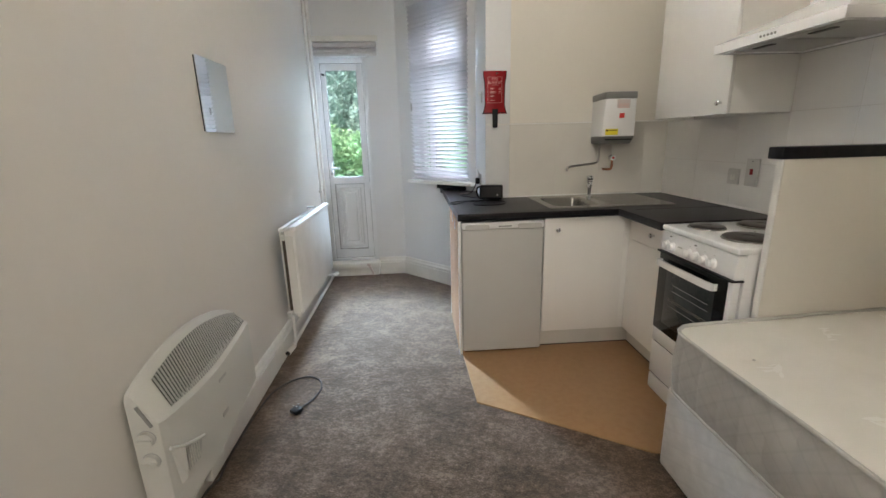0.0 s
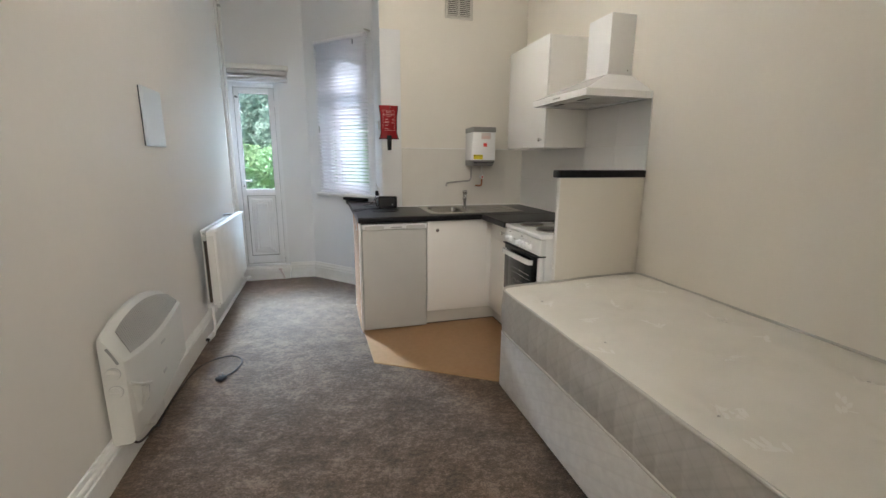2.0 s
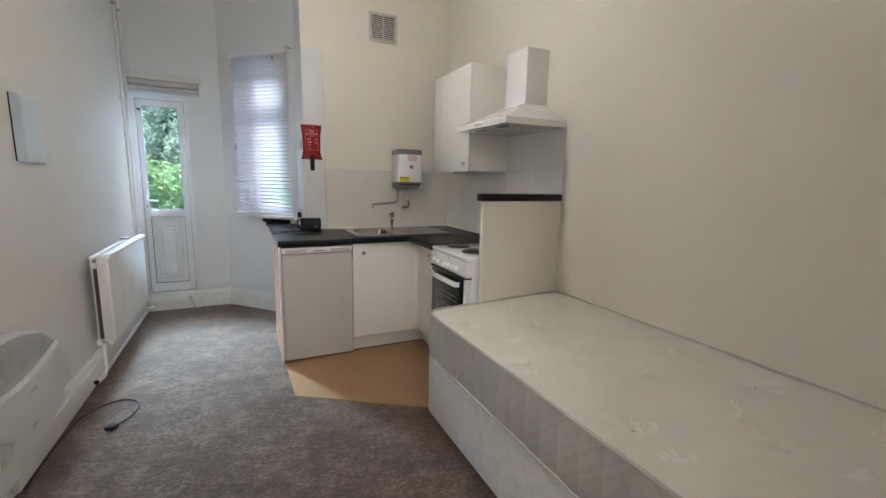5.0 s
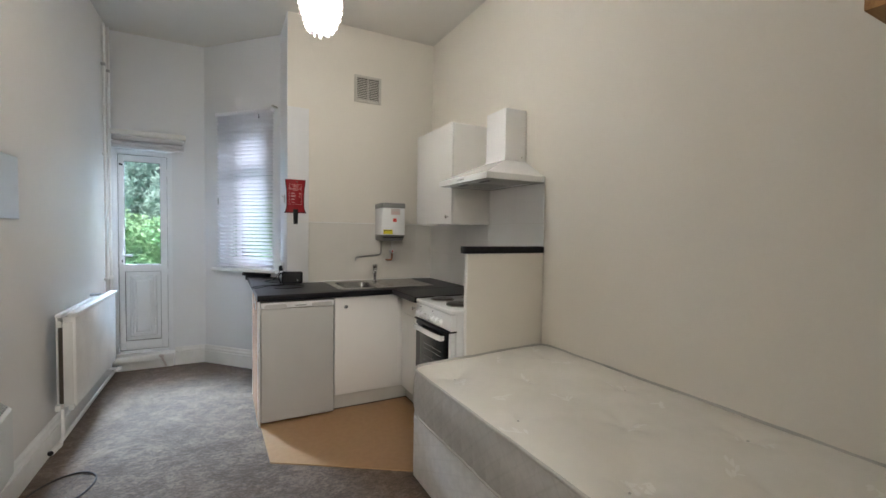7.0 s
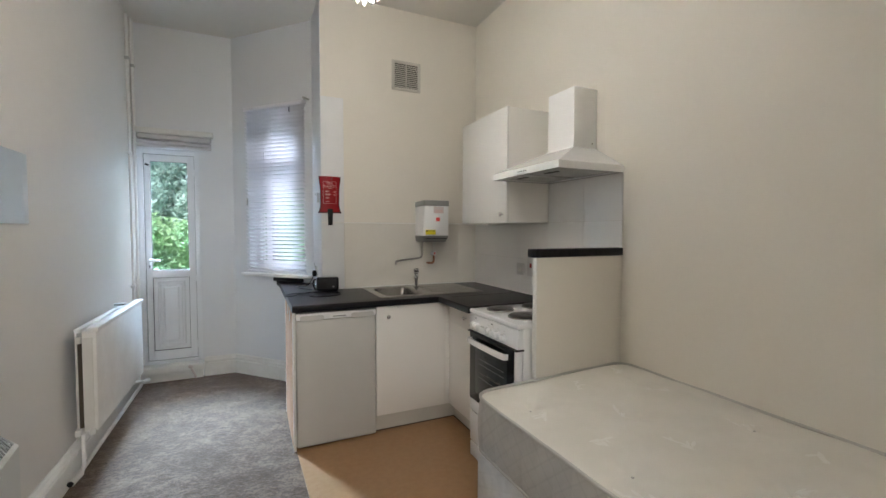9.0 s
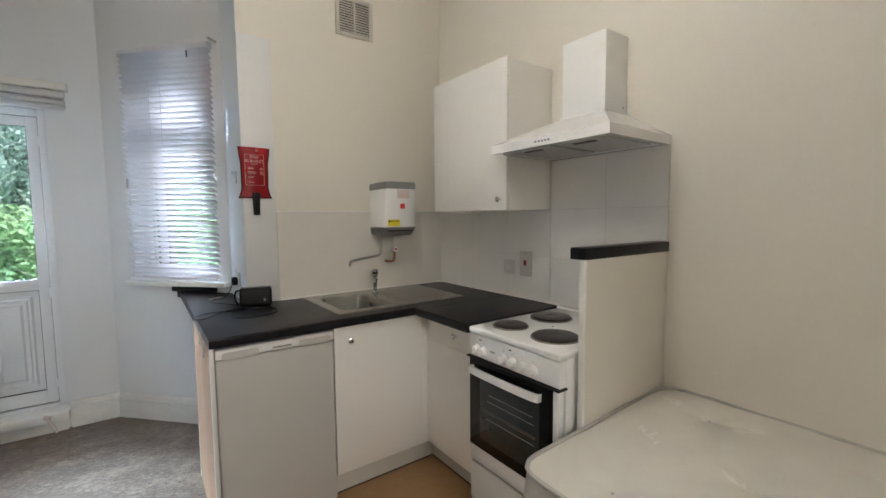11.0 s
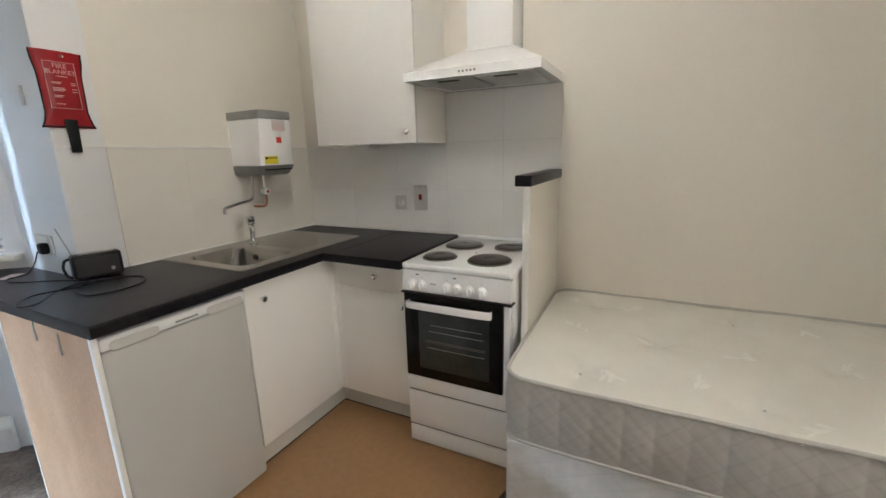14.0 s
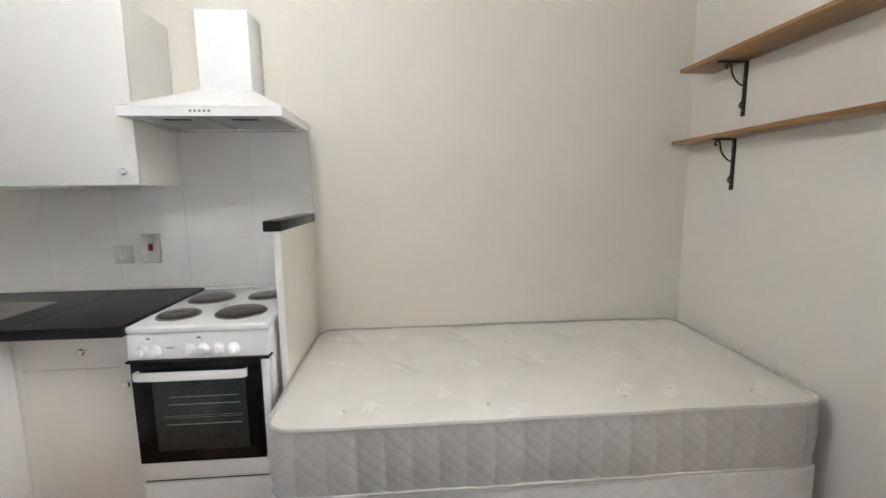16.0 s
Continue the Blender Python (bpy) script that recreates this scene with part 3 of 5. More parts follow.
bmesh.ops.bevel(bm, geom=rim, offset=0.010, segments=3, affect="EDGES", profile=0.5)
part("slab", bm, WORKTOP, wt)
part("joint_strip", box((1.52, 2.452, TOPZ), (2.08, 2.456, TOPZ + 0.0012)), DARK, wt, "dark mitre joint")
part("sealant", box((0.918, 3.152, TOPZ), (2.080, 3.1625, TOPZ + 0.011), 0.003), GLOSS, wt, "white sealant bead")
part("sealant", box((2.074, 2.06, TOPZ), (2.0845, 3.15, TOPZ + 0.011), 0.003), GLOSS, wt, "white sealant bead")
bm = put(box((0.50, -0.028, TOPZ + 0.001), (0.83, -0.004, TOPZ + 0.035), 0.004), BAY)
part("upstand", bm, WORKTOP, wt, "short black upstand under the window")

# end panel by the fridge
ep = thing("end_panel", "bare chipboard end panel with white lipped edges beside the fridge", "panel")
part("board", box((0.474, 2.535, 0.004), (0.485, 3.155, 0.871)), CHIPBOARD, ep, "bare chipboard face")
part("front_lipping", box((0.472, 2.512, 0.004), (0.488, 2.534, 0.871), 0.002), UNIT, ep, "white front lipping")
part("back_lipping", box((0.473, 3.156, 0.004), (0.486, 3.162, 0.871)), UNIT, ep)
for y, z in ((2.88, 0.80), (2.72, 0.78)):
    part("bracket", tube([(0.474, y, z + 0.07), (0.472, y, z + 0.02), (0.470, y - 0.008, z)], 0.003), LIGHTGREY, ep)

def rounded(x0, x1, y0, y1, r, n=5):
    out = []
    for cx, cy, a0 in ((x1 - r, y1 - r, 0), (x0 + r, y1 - r, 90), (x0 + r, y0 + r, 180), (x1 - r, y0 + r, 270)):
        out += [(cx + r * math.cos(radians(a0 + 90 * k / n)), cy + r * math.sin(radians(a0 + 90 * k / n))) for k in range(n + 1)]
    return out


# fridge
fr = thing("fridge", "white under-counter fridge with closed door", "fridge")
part("cabinet", box((0.503, 2.575, 0.02), (0.990, 3.12, 0.850), 0.006), FRIDGE, fr)
bm = box((0.4915, FRONT_Y - 0.005, 0.016), (0.994, 2.570, 0.812), 0.012, 3)
part("door", bm, FRIDGE, fr, "white textured door")
bm = box((0.4915, FRONT_Y - 0.010, 0.814), (0.994, 2.572, 0.856), 0.008, 3)
part("top_trim", bm, ENAMEL, fr)
for x0, x1 in ((0.515, 0.66), (0.83, 0.978)):
    bm = prism(rounded(x0, x1, 0.812, 0.842, 0.014), 0.0, 0.003)
    part("grip", put(bm, Matrix.Translation((0, FRONT_Y - 0.009, 0)) @ pose(0, 0, 0, 90, 0, 0)), PLATE, fr, "recessed pale grey grip")
part("badge", box((0.715, FRONT_Y - 0.0115, 0.826), (0.795, FRONT_Y - 0.009, 0.832)), GREYP, fr, "small grey badge")
for x in (0.54, 0.95):
    part("foot", cylinder((x, 2.60, 0.004), (x, 2.60, 0.03), 0.015), BLACK, fr)

# sink base unit
su = thing("sink_base_unit", "white base cupboard under the sink, door closed", "cupboard", "kitchen base units")
part("body", box((0.998, FRONT_Y + 0.022, 0.128), (1.52, 3.15, 0.750)), UNIT, su)
part("door", box((0.998, FRONT_Y, 0.130), (1.495, FRONT_Y + 0.018, 0.863), 0.002), UNIT, su)
part("corner_post", box((1.4956, FRONT_Y + 0.002, 0.130), (1.5306, FRONT_Y + 0.021, 0.869), 0.0004), UNIT, su)
knob(su, (1.075, FRONT_Y, 0.795), (0, -1, 0))
part("plinth", box((0.998, FRONT_Y + 0.05, 0.006), (1.60, FRONT_Y + 0.065, 0.127)), PLINTH, su, "grey-white plinth")
part("plinth_seal", box((0.998, FRONT_Y + 0.047, 0.0062), (1.594, FRONT_Y + 0.0498, 0.0125)), SHADE_DIRT, su, "dark dirty seal strip along the floor")
# drawer unit
du = thing("drawer_base_unit", "white base unit with a drawer over a cupboard door", "cupboard", "kitchen base units")
FX = 1.530
part("body", box((FX + 0.021, 2.066, 0.128), (2.08, FRONT_Y + 0.018, 0.869)), UNIT, du)
part("drawer_front", box((FX, 2.070, 0.722), (FX + 0.018, 2.499, 0.863), 0.002), UNIT, du)
part("door", box((FX, 2.070, 0.130), (FX + 0.018, 2.499, 0.7195), 0.002), UNIT, du)
part("corner_post", box((FX + 0.001, 2.4996, 0.130), (FX + 0.020, FRONT_Y + 0.003, 0.869), 0.001), UNIT, du)
knob(du, (FX, 2.262, 0.795), (-1, 0, 0))
knob(du, (FX, 2.112, 0.660), (-1, 0, 0))
part("plinth", box((FX + 0.062, 2.066, 0.006), (FX + 0.077, FRONT_Y + 0.048, 0.127)), PLINTH, du, "grey-white plinth")
part("plinth_seal", box((FX + 0.059, 2.066, 0.0062), (FX + 0.0618, FRONT_Y + 0.046, 0.0125)), SHADE_DIRT, du, "dark dirty seal strip along the floor")

# sink and taps
sk = thing("sink", "stainless steel inset sink with ribbed drainer", "sink")
bx0, bx1, by0, by1 = 1.10, 1.40, 2.645, 3.045
bm = bmesh.new()


def ring(points, z):
    return [bm.verts.new((x, y, z)) for x, y in points]


o1 = ring(rounded(1.050, 1.850, 2.585, 3.148, 0.02), TOPZ + 0.001)
o2 = ring(rounded(1.054, 1.846, 2.589, 3.144, 0.02), TOPZ + 0.005)
h1 = ring(rounded(bx0, bx1, by0, by1, 0.05), TOPZ + 0.0045)
es = [bm.edges.new((o2[k], o2[(k + 1) % len(o2)])) for k in range(len(o2))] + [bm.edges.new((h1[k], h1[(k + 1) % len(h1)])) for k in range(len(h1))]
bmesh.ops.triangle_fill(bm, use_beauty=True, edges=es)
rings = [h1, ring(rounded(bx0 + 0.006, bx1 - 0.006, by0 + 0.006, by1 - 0.006, 0.05), TOPZ - 0.004), ring(rounded(bx0 + 0.012, bx1 - 0.012, by0 + 0.012, by1 - 0.012, 0.05), TOPZ - 0.12),
         ring(rounded(bx0 + 0.03, bx1 - 0.03, by0 + 0.03, by1 - 0.03, 0.045), TOPZ - 0.145)]
for a, c in [(o1, o2), *zip(rings, rings[1:])]:
    for k in range(len(a)):
        bm.faces.new([a[k], a[(k + 1) % len(a)], c[(k + 1) % len(c)], c[k]])
bm.faces.new(rings[-1])
bmesh.ops.recalc_face_normals(bm, faces=bm.faces)
part("basin", bm, STEEL, sk)
for k in range(9):
    y = 2.68 + 0.042 * k
    part("drainer_rib", box((1.46, y, TOPZ + 0.003), (1.81, y + 0.010, TOPZ + 0.0055), 0.002), STEEL, sk)
part("plughole", lathe([(0, 0.004), (0.018, 0.003), (0.034, 0.006), (0.038, 0.002)], 24, Matrix.Translation((1.25, 2.85, TOPZ - 0.146))), CHROME, sk)
part("overflow", lathe([(0, 0.002), (0.012, 0.003), (0.014, 0)], 16, Matrix.Translation((1.387, 2.92, TOPZ - 0.045)) @ pose(0, 0, 0, 0, -90, 0)), DARK, sk)
tp = thing("tap", "chrome cold water pillar tap behind the sink", "tap")
tx, ty = 1.466, 3.02
part("body", lathe([(0, 0), (0.021, 0), (0.021, 0.005), (0.011, 0.014), (0.013, 0.06), (0.019, 0.085), (0.016, 0.105), (0, 0.107)], 20, Matrix.Translation((tx, ty, TOPZ + 0.005))), CHROME, tp)
part("spout", tube([(tx, ty, TOPZ + 0.092), (tx - 0.018, ty - 0.025, TOPZ + 0.101), (tx - 0.030, ty - 0.050, TOPZ + 0.098), (tx - 0.034, ty - 0.056, TOPZ + 0.080)], 0.009), CHROME, tp)
part("handle", lathe([(0, 0), (0.018, 0), (0.023, 0.006), (0.021, 0.012), (0.023, 0.018), (0.023, 0.036), (0.016, 0.043), (0, 0.044)], 14, Matrix.Translation((tx, ty, TOPZ + 0.112))), CHROME, tp)

# water heater
wh = thing("water_heater", "white wall-hung water heater with grey top and bottom", "water heater")
HY = 2.888


def heater_outline(drop, grow=0.0, lift=0.0):
    """Plan of the heater's shell; drop moves the front corner outwards, lift draws the front back."""
    left, y = 1.490 - drop - grow, HY - grow + lift
    return [(1.512 - grow, BACK - 0.002), (left - 0.002, y + 0.045), (left + 0.003, y + 0.012), (left + 0.022, y), (1.680, y), (1.696 + grow, y + 0.010), (1.702 + grow, BACK - 0.002)]


def shell(low, high, z0, z1, bevel=0.005):
    """A body between two plan outlines of equal count."""
    b = bmesh.new()
    a, c = [b.verts.new((x, y, z0)) for x, y in low], [b.verts.new((x, y, z1)) for x, y in high]
    for k in range(len(a)):
        b.faces.new([a[k], a[(k + 1) % len(a)], c[(k + 1) % len(a)], c[k]])
    b.faces.new(a), b.faces.new(c)
    bmesh.ops.recalc_face_normals(b, faces=b.faces)
    bmesh.ops.bevel(b, geom=[e for e in b.edges if abs(e.verts[0].co.z - e.verts[1].co.z) < 1e-5], offset=bevel, segments=2, affect="EDGES", profile=0.5)
    return b


part("case", shell(heater_outline(0.018), heater_outline(0.0), 1.331, 1.566, 0.002), ENAMEL, wh, "white enamelled case")
part("top_cap", shell(heater_outline(0.0, 0.003), heater_outline(0.0, 0.002), 1.567, 1.609), GREYP, wh, "grey plastic top cap")
part("bottom_cap", shell(heater_outline(-0.020, -0.006, 0.035), heater_outline(0.019, 0.003), 1.278, 1.330, 0.008), GREYP, wh, "grey plastic bottom cap")
part("label", box((1.495, HY - 0.0015, 1.338), (1.580, HY + 0.002, 1.377)), YELLOW, wh, "yellow warning label")
part("label_print", box((1.499, HY - 0.0022, 1.362), (1.511, HY, 1.373)), BLACK, wh)
part("label_print", box((1.515, HY - 0.0022, 1.366), (1.574, HY, 1.370)), BLACK, wh)
part("badge", box((1.583, HY - 0.0015, 1.445), (1.616, HY + 0.002, 1.475)), REDPRINT, wh, "small red badge")
part("sticker", box((1.563, HY - 0.0015, 1.508), (1.649, HY + 0.002, 1.561)), STICKER, wh, "faded paper sticker")
for z in (1.53, 1.52, 1.51):
    part("sticker_print", box((1.572, HY - 0.0021, z), (1.640, HY, z + 0.003)), PINKPRINT, wh)
part("vent_slot", box((1.500, HY + 0.002, 1.306), (1.680, HY + 0.012, 1.3115)), BLACK, wh)
part("outlet_spout", tube([(1.53, 3.045, 1.29), (1.53, 3.047, 1.20), (1.528, 3.05, 1.165), (1.505, 3.045, 1.148), (1.42, 3.01, 1.143), (1.31, 2.962, 1.137), (1.275, 2.950, 1.130), (1.268, 2.946, 1.105)], 0.0075, 10), DULL, wh, "steel swivel spout")
part("inlet_pipe", cylinder((1.653, 3.095, 1.19), (1.653, 3.095, 1.29), 0.007), PLASTIC, wh)
part("valve", cylinder((1.651, 3.075, 1.180), (1.651, 3.115, 1.180), 0.019), ENAMEL, wh, "white isolating valve")
part("valve_screw", cylinder((1.651, 3.071, 1.180), (1.651, 3.078, 1.180), 0.008), REDPRINT, wh)
part("copper_elbow", tube([(1.653, 3.095, 1.162), (1.654, 3.098, 1.120), (1.648, 3.103, 1.101), (1.630, 3.110, 1.098), (1.618, 3.116, 1.098), (1.616, 3.155, 1.098)], 0.008), COPPER, wh, "bare copper elbow")

# wall cupboard
wc = thing("wall_cupboard", "white gloss wall cupboard with closed door", "cupboard")
part("body", box((1.768, 2.134, 1.425), (2.083, 2.752, 2.163)), UNIT, wc)
part("door", box((1.749, 2.132, 1.423), (1.766, 2.754, 2.166), 0.002), DOORWHITE, wc, "glossy white door")
knob(wc, (1.749, 2.175, 1.477), (-1, 0, 0))
part("underside_strip", box((1.80, 2.45, 1.413), (1.90, 2.75, 1.4245)), UNIT, wc)

# cooker hood
hd = thing("cooker_hood", "white chimney cooker hood", "cooker hood")
hx0, hy0, hy1, hz = 1.645, 1.506, 2.126, 1.685
bm = bmesh.new()
sec = [((hx0, hy0, hy1), hz), ((hx0, hy0, hy1), hz + 0.038), ((1.905, 1.70, 1.935), hz + 0.155), ((1.905, 1.70, 1.935), hz + 0.165)]
rs = []
for (x, y0, y1), z in sec:
    rs.append([bm.verts.new(v) for v in ((x, y0, z), (x, y1, z), (2.083, y1, z), (2.083, y0, z))])
for a, c in zip(rs, rs[1:]):
    for k in range(4):
        bm.faces.new([a[k], a[(k + 1) % 4], c[(k + 1) % 4], c[k]])
bm.faces.new(rs[-1])
b2 = [bm.verts.new(v) for v in ((hx0 + 0.03, hy0 + 0.03, hz), (hx0 + 0.03, hy1 - 0.03, hz), (2.06, hy1 - 0.03, hz), (2.06, hy0 + 0.03, hz))]
b3 = [bm.verts.new((v.co.x, v.co.y, hz + 0.012)) for v in b2]
for k in range(4):
    bm.faces.new([rs[0][k], rs[0][(k + 1) % 4], b2[(k + 1) % 4], b2[k]])
    bm.faces.new([b2[k], b2[(k + 1) % 4], b3[(k + 1) % 4], b3[k]])
bm.faces.new(b3)
bmesh.ops.recalc_face_normals(bm, faces=bm.faces)
part("canopy", bm, ENAMEL, hd, "white enamelled sloping canopy")
part("chimney", box((1.913, 1.705, hz + 0.166), (2.083, 1.930, 2.183), 0.003), ENAMEL, hd, "white chimney duct cover")
for y0, y1 in ((1.56, 1.80), (1.83, 2.07)):
    f = part("filter", box((hx0 + 0.06, y0, hz + 0.002), (2.03, y1, hz + 0.010), 0.002), LIGHTGREY, hd, "grey grease filter")
    part("filter_grip", box((hx0 + 0.085, y0 + 0.07, hz - 0.001), (hx0 + 0.11, y1 - 0.07, hz + 0.004)), BLACK, f)
for k in range(5):
    y = 1.782 + 0.0175 * k
    part("button", cylinder((hx0 - 0.003, y, hz + 0.019), (hx0 + 0.002, y, hz + 0.019), 0.0048, 12), GREYP, hd)
part("screw", cylinder((2.05, 1.7035, hz + 0.185), (2.05, 1.706, hz + 0.185), 0.004, 10), STEEL, hd)

# stub wall with its black cap
st = structure("wall_stub", box((1.524, 1.505, 0.0), (2.084, 1.530, 1.238)), CREAM, "cream painted stub wall between cooker and bed", False)
structure("stub_edging", box((1.515, 1.504, 0.0), (1.5235, 1.531, 1.238), 0.0035, 3), GLOSS, "white painted front edge of the stub wall")
cp = thing("stub_wall_cap", "black laminate cap strip on the stub wall", "trim")
part("strip", box((1.505, 1.497, 1.238), (2.083, 1.563, 1.280), 0.004), WORKTOP, cp)
part("groove", box((1.507, 1.523, 1.280), (2.08, 1.527, 1.2815)), GREYP, cp)

# cooker
ck = thing("cooker", "white free-standing electric cooker with four solid hotplates", "cooker")
CX, CY0, CY1 = 1.462, 1.549, 2.055
bm = box((CX + 0.02, CY0 + 0.003, 0.03), (2.06, CY1 - 0.003, 0.885), 0.004)
part("body", bm, ENAMEL, ck)
part("hob", box((CX - 0.02, CY0, 0.878), (2.065, CY1, 0.905), 0.009, 3), ENAMEL, ck, "white enamelled hob top")
bm = bmesh.new()
prof = [(CX + 0.02, 0.778), (CX - 0.018, 0.778), (CX - 0.020, 0.80), (CX - 0.014, 0.876), (CX + 0.02, 0.876)]
ends = [[bm.verts.new((x, y, z)) for x, z in prof] for y in (CY0 + 0.002, CY1 - 0.002)]
for k in range(5):
    bm.faces.new([ends[0][k], ends[0][(k + 1) % 5], ends[1][(k + 1) % 5], ends[1][k]])
bm.faces.new(ends[0]), bm.faces.new(ends[1])
bmesh.ops.recalc_face_normals(bm, faces=bm.faces)
bmesh.ops.bevel(bm, geom=list(bm.edges), offset=0.003, segments=2, affect="EDGES")
pn = part("control_panel", bm, ENAMEL, ck, "white sloping control panel")
for y in (2.000, 1.957, 1.835, 1.785, 1.732, 1.676):
    turn = Vector((-1, 0, 0.05)).to_track_quat("Z", "Y").to_matrix().to_4x4()
    k = part("control_knob", lathe([(0, 0), (0.023, 0), (0.0225, 0.005), (0.018, 0.009), (0.017, 0.022), (0.014, 0.024), (0, 0.024)], 24, Matrix.Translation((CX - 0.018, y, 0.812)) @ turn), ENAMEL, pn, "round white control knob")
    box_g = box((-0.003, -0.014, 0.010), (0.003, 0.014, 0.028), 0.002)
    part("grip", put(box_g, Matrix.Translation((CX - 0.018, y, 0.812)) @ turn), ENAMEL, k)
for y, z in ((1.978, 0.858), (1.798, 0.858)):
    part("indicator", box((CX - 0.0185, y - 0.006, z - 0.002), (CX - 0.010, y + 0.006, z + 0.002)), BLACK, pn, "small dark indicator")
for y in (1.997, 1.955, 1.835, 1.785, 1.732, 1.676):
    part("print_mark", box((CX - 0.0188, y - 0.006, 0.846), (CX - 0.012, y + 0.006, 0.847)), LIGHTGREY, pn)
part("print_mark", box((CX - 0.0200, 1.885, 0.820), (CX - 0.012, 1.915, 0.826)), LIGHTGREY, pn)
part("door_lip", box((CX - 0.030, CY0 - 0.002, 0.770), (CX + 0.02, CY1 + 0.002, 0.777)), BLACK, ck, "black trim strip")
dr = part("oven_door", box((CX - 0.018, CY0 + 0.038, 0.366), (CX + 0.012, CY1 - 0.004, 0.768), 0.003), BLACKGLASS, ck, "black glass oven door")
part("side_strip", box((CX - 0.016, CY0 + 0.008, 0.366), (CX + 0.014, CY0 + 0.034, 0.768), 0.003), ENAMEL, ck, "white strip beside the oven door")
SMOKED = material("smoked_window_glass", (0.018, 0.022, 0.023), 0.07, second=(0.035, 0.042, 0.042), scale=5, spec=0.45)
part("door_window", box((CX - 0.0195, CY0 + 0.095, 0.415), (CX - 0.0165, CY1 - 0.075, 0.700), 0.001), SMOKED, dr, "smoked viewing window")
for z, y0, y1 in ((0.52, 1.665, 1.94), (0.555, 1.66, 1.955), (0.60, 1.67, 1.93), (0.547, 1.66, 1.95), (0.63, 1.675, 1.92)):
    part("shelf_bar", cylinder((CX - 0.0195, y0, z), (CX - 0.0195, y1, z), 0.0012, 8), STEEL if z in (0.547, 0.555) else GREYP, dr, "wire shelf seen behind the glass")
hp = [(CX - 0.019, CY1 - 0.035, 0.722), (CX - 0.045, CY1 - 0.045, 0.724), (CX - 0.058, 1.80, 0.728), (CX - 0.045, CY0 + 0.095, 0.724), (CX - 0.019, CY0 + 0.085, 0.722)]
line = smooth_path(hp, 6)
bm = bmesh.new()
sect = []
for i, q in enumerate(line):
    sect.append([bm.verts.new(q + Vector((dx, 0, dz))) for dx, dz in ((-0.006, -0.015), (-0.008, 0.0), (-0.006, 0.015), (0.006, 0.015), (0.006, -0.015))])
for a, c in zip(sect, sect[1:]):
    for k in range(5):
        bm.faces.new([a[k], a[(k + 1) % 5], c[(k + 1) % 5], c[k]])
bm.faces.new(sect[0]), bm.faces.new(sect[-1])
bmesh.ops.recalc_face_normals(bm, faces=bm.faces)
part("door_handle", bm, ENAMEL, dr, "bowed white oven handle")
part("lower_panel", box((CX - 0.014, CY0 + 0.004, 0.292), (CX + 0.018, CY1 - 0.004, 0.364), 0.003), ENAMEL, ck)
part("drawer_front", box((CX - 0.014, CY0 + 0.004, 0.106), (CX + 0.018, CY1 - 0.004, 0.282), 0.004), ENAMEL, ck, "white storage drawer front")
# Dark strips set into the panel gaps to paint their shade.
for z0, z1 in ((0.280, 0.294), (0.094, 0.108)):
    part("seam_shade", box((CX - 0.004, CY0 + 0.006, z0), (CX + 0.0195, CY1 - 0.006, z1)), DARK, ck, "dark strip standing for the shade between the panels")
part("base_panel", box((CX - 0.012, CY0 + 0.004, 0.012), (CX + 0.018, CY1 - 0.004, 0.096), 0.004), ENAMEL, ck)
for y in (CY0 + 0.04, CY1 - 0.04):
    for x in (CX + 0.05, 2.02):
        part("foot", cylinder((x, y, 0.006), (x, y, 0.035), 0.014), BLACK, ck)
for x, y, r in ((1.585, 1.935, 0.073), (1.600, 1.700, 0.091), (1.845, 1.925, 0.091), (1.870, 1.690, 0.073)):
    h = part("hotplate", lathe([(0, 0.010), (0.022, 0.010), (0.024, 0.0115), (r - 0.006, 0.012), (r, 0.009), (r + 0.001, 0.002), (r + 0.001, -0.001)], 40, Matrix.Translation((x, y, 0.906))), HOTPLATE, ck, "dark cast-iron hotplate")
    part("rim", lathe([(r + 0.001, 0.0), (r + 0.003, 0.005), (r + 0.007, 0.003), (r + 0.008, -0.001)], 40, Matrix.Translation((x, y, 0.9055))), STEEL, h, "bright steel rim")
part("hob_screw", lathe([(0, 0.003), (0.004, 0.002), (0.005, 0)], 10, Matrix.Translation((1.725, 1.815, 0.905))), STEEL, ck)
part("hob_upstand", box((2.045, CY0, 0.90), (2.065, CY1, 0.918), 0.004), ENAMEL, ck)

# ---- bed ----
bed = thing("divan_base", "single divan bed base in pale damask, without headboard", "bed")
BX0, BX1, BY0, BY1 = 1.176, 2.078, -0.445, 1.488
part("base", box((BX0 + 0.006, BY0, 0.03), (BX1, BY1 - 0.003, 0.370), 0.012, 3), DIVAN, bed)
arc = [(BX0 + 0.036 - 0.03 * math.sin(radians(a)), BY1 - 0.033 + 0.03 * math.cos(radians(a)), 0.372) for a in range(0, 91, 15)]
arc2 = [(BX0 + 0.036 - 0.03 * math.cos(radians(a)), BY0 + 0.030 - 0.03 * math.sin(radians(a)), 0.372) for a in range(0, 91, 15)]
part("piping", tube([(BX1 - 0.02, BY1 - 0.003, 0.372), *arc, *arc2, (BX1 - 0.02, BY0, 0.372)], 0.006, per=0), GLOSS, bed, "white piping")
for x in (BX0 + 0.09, BX1 - 0.09):
    for y in (BY0 + 0.12, 0.53, BY1 - 0.12):
        part("castor", cylinder((x, y, 0.0), (x, y, 0.034), 0.02), BLACK, bed)
mt = thing("mattress", "ivory tufted mattress, bare and slightly worn, with quilted grey border", "mattress")
MZ0, MZ1 = 0.388, 0.624
RC = 0.078


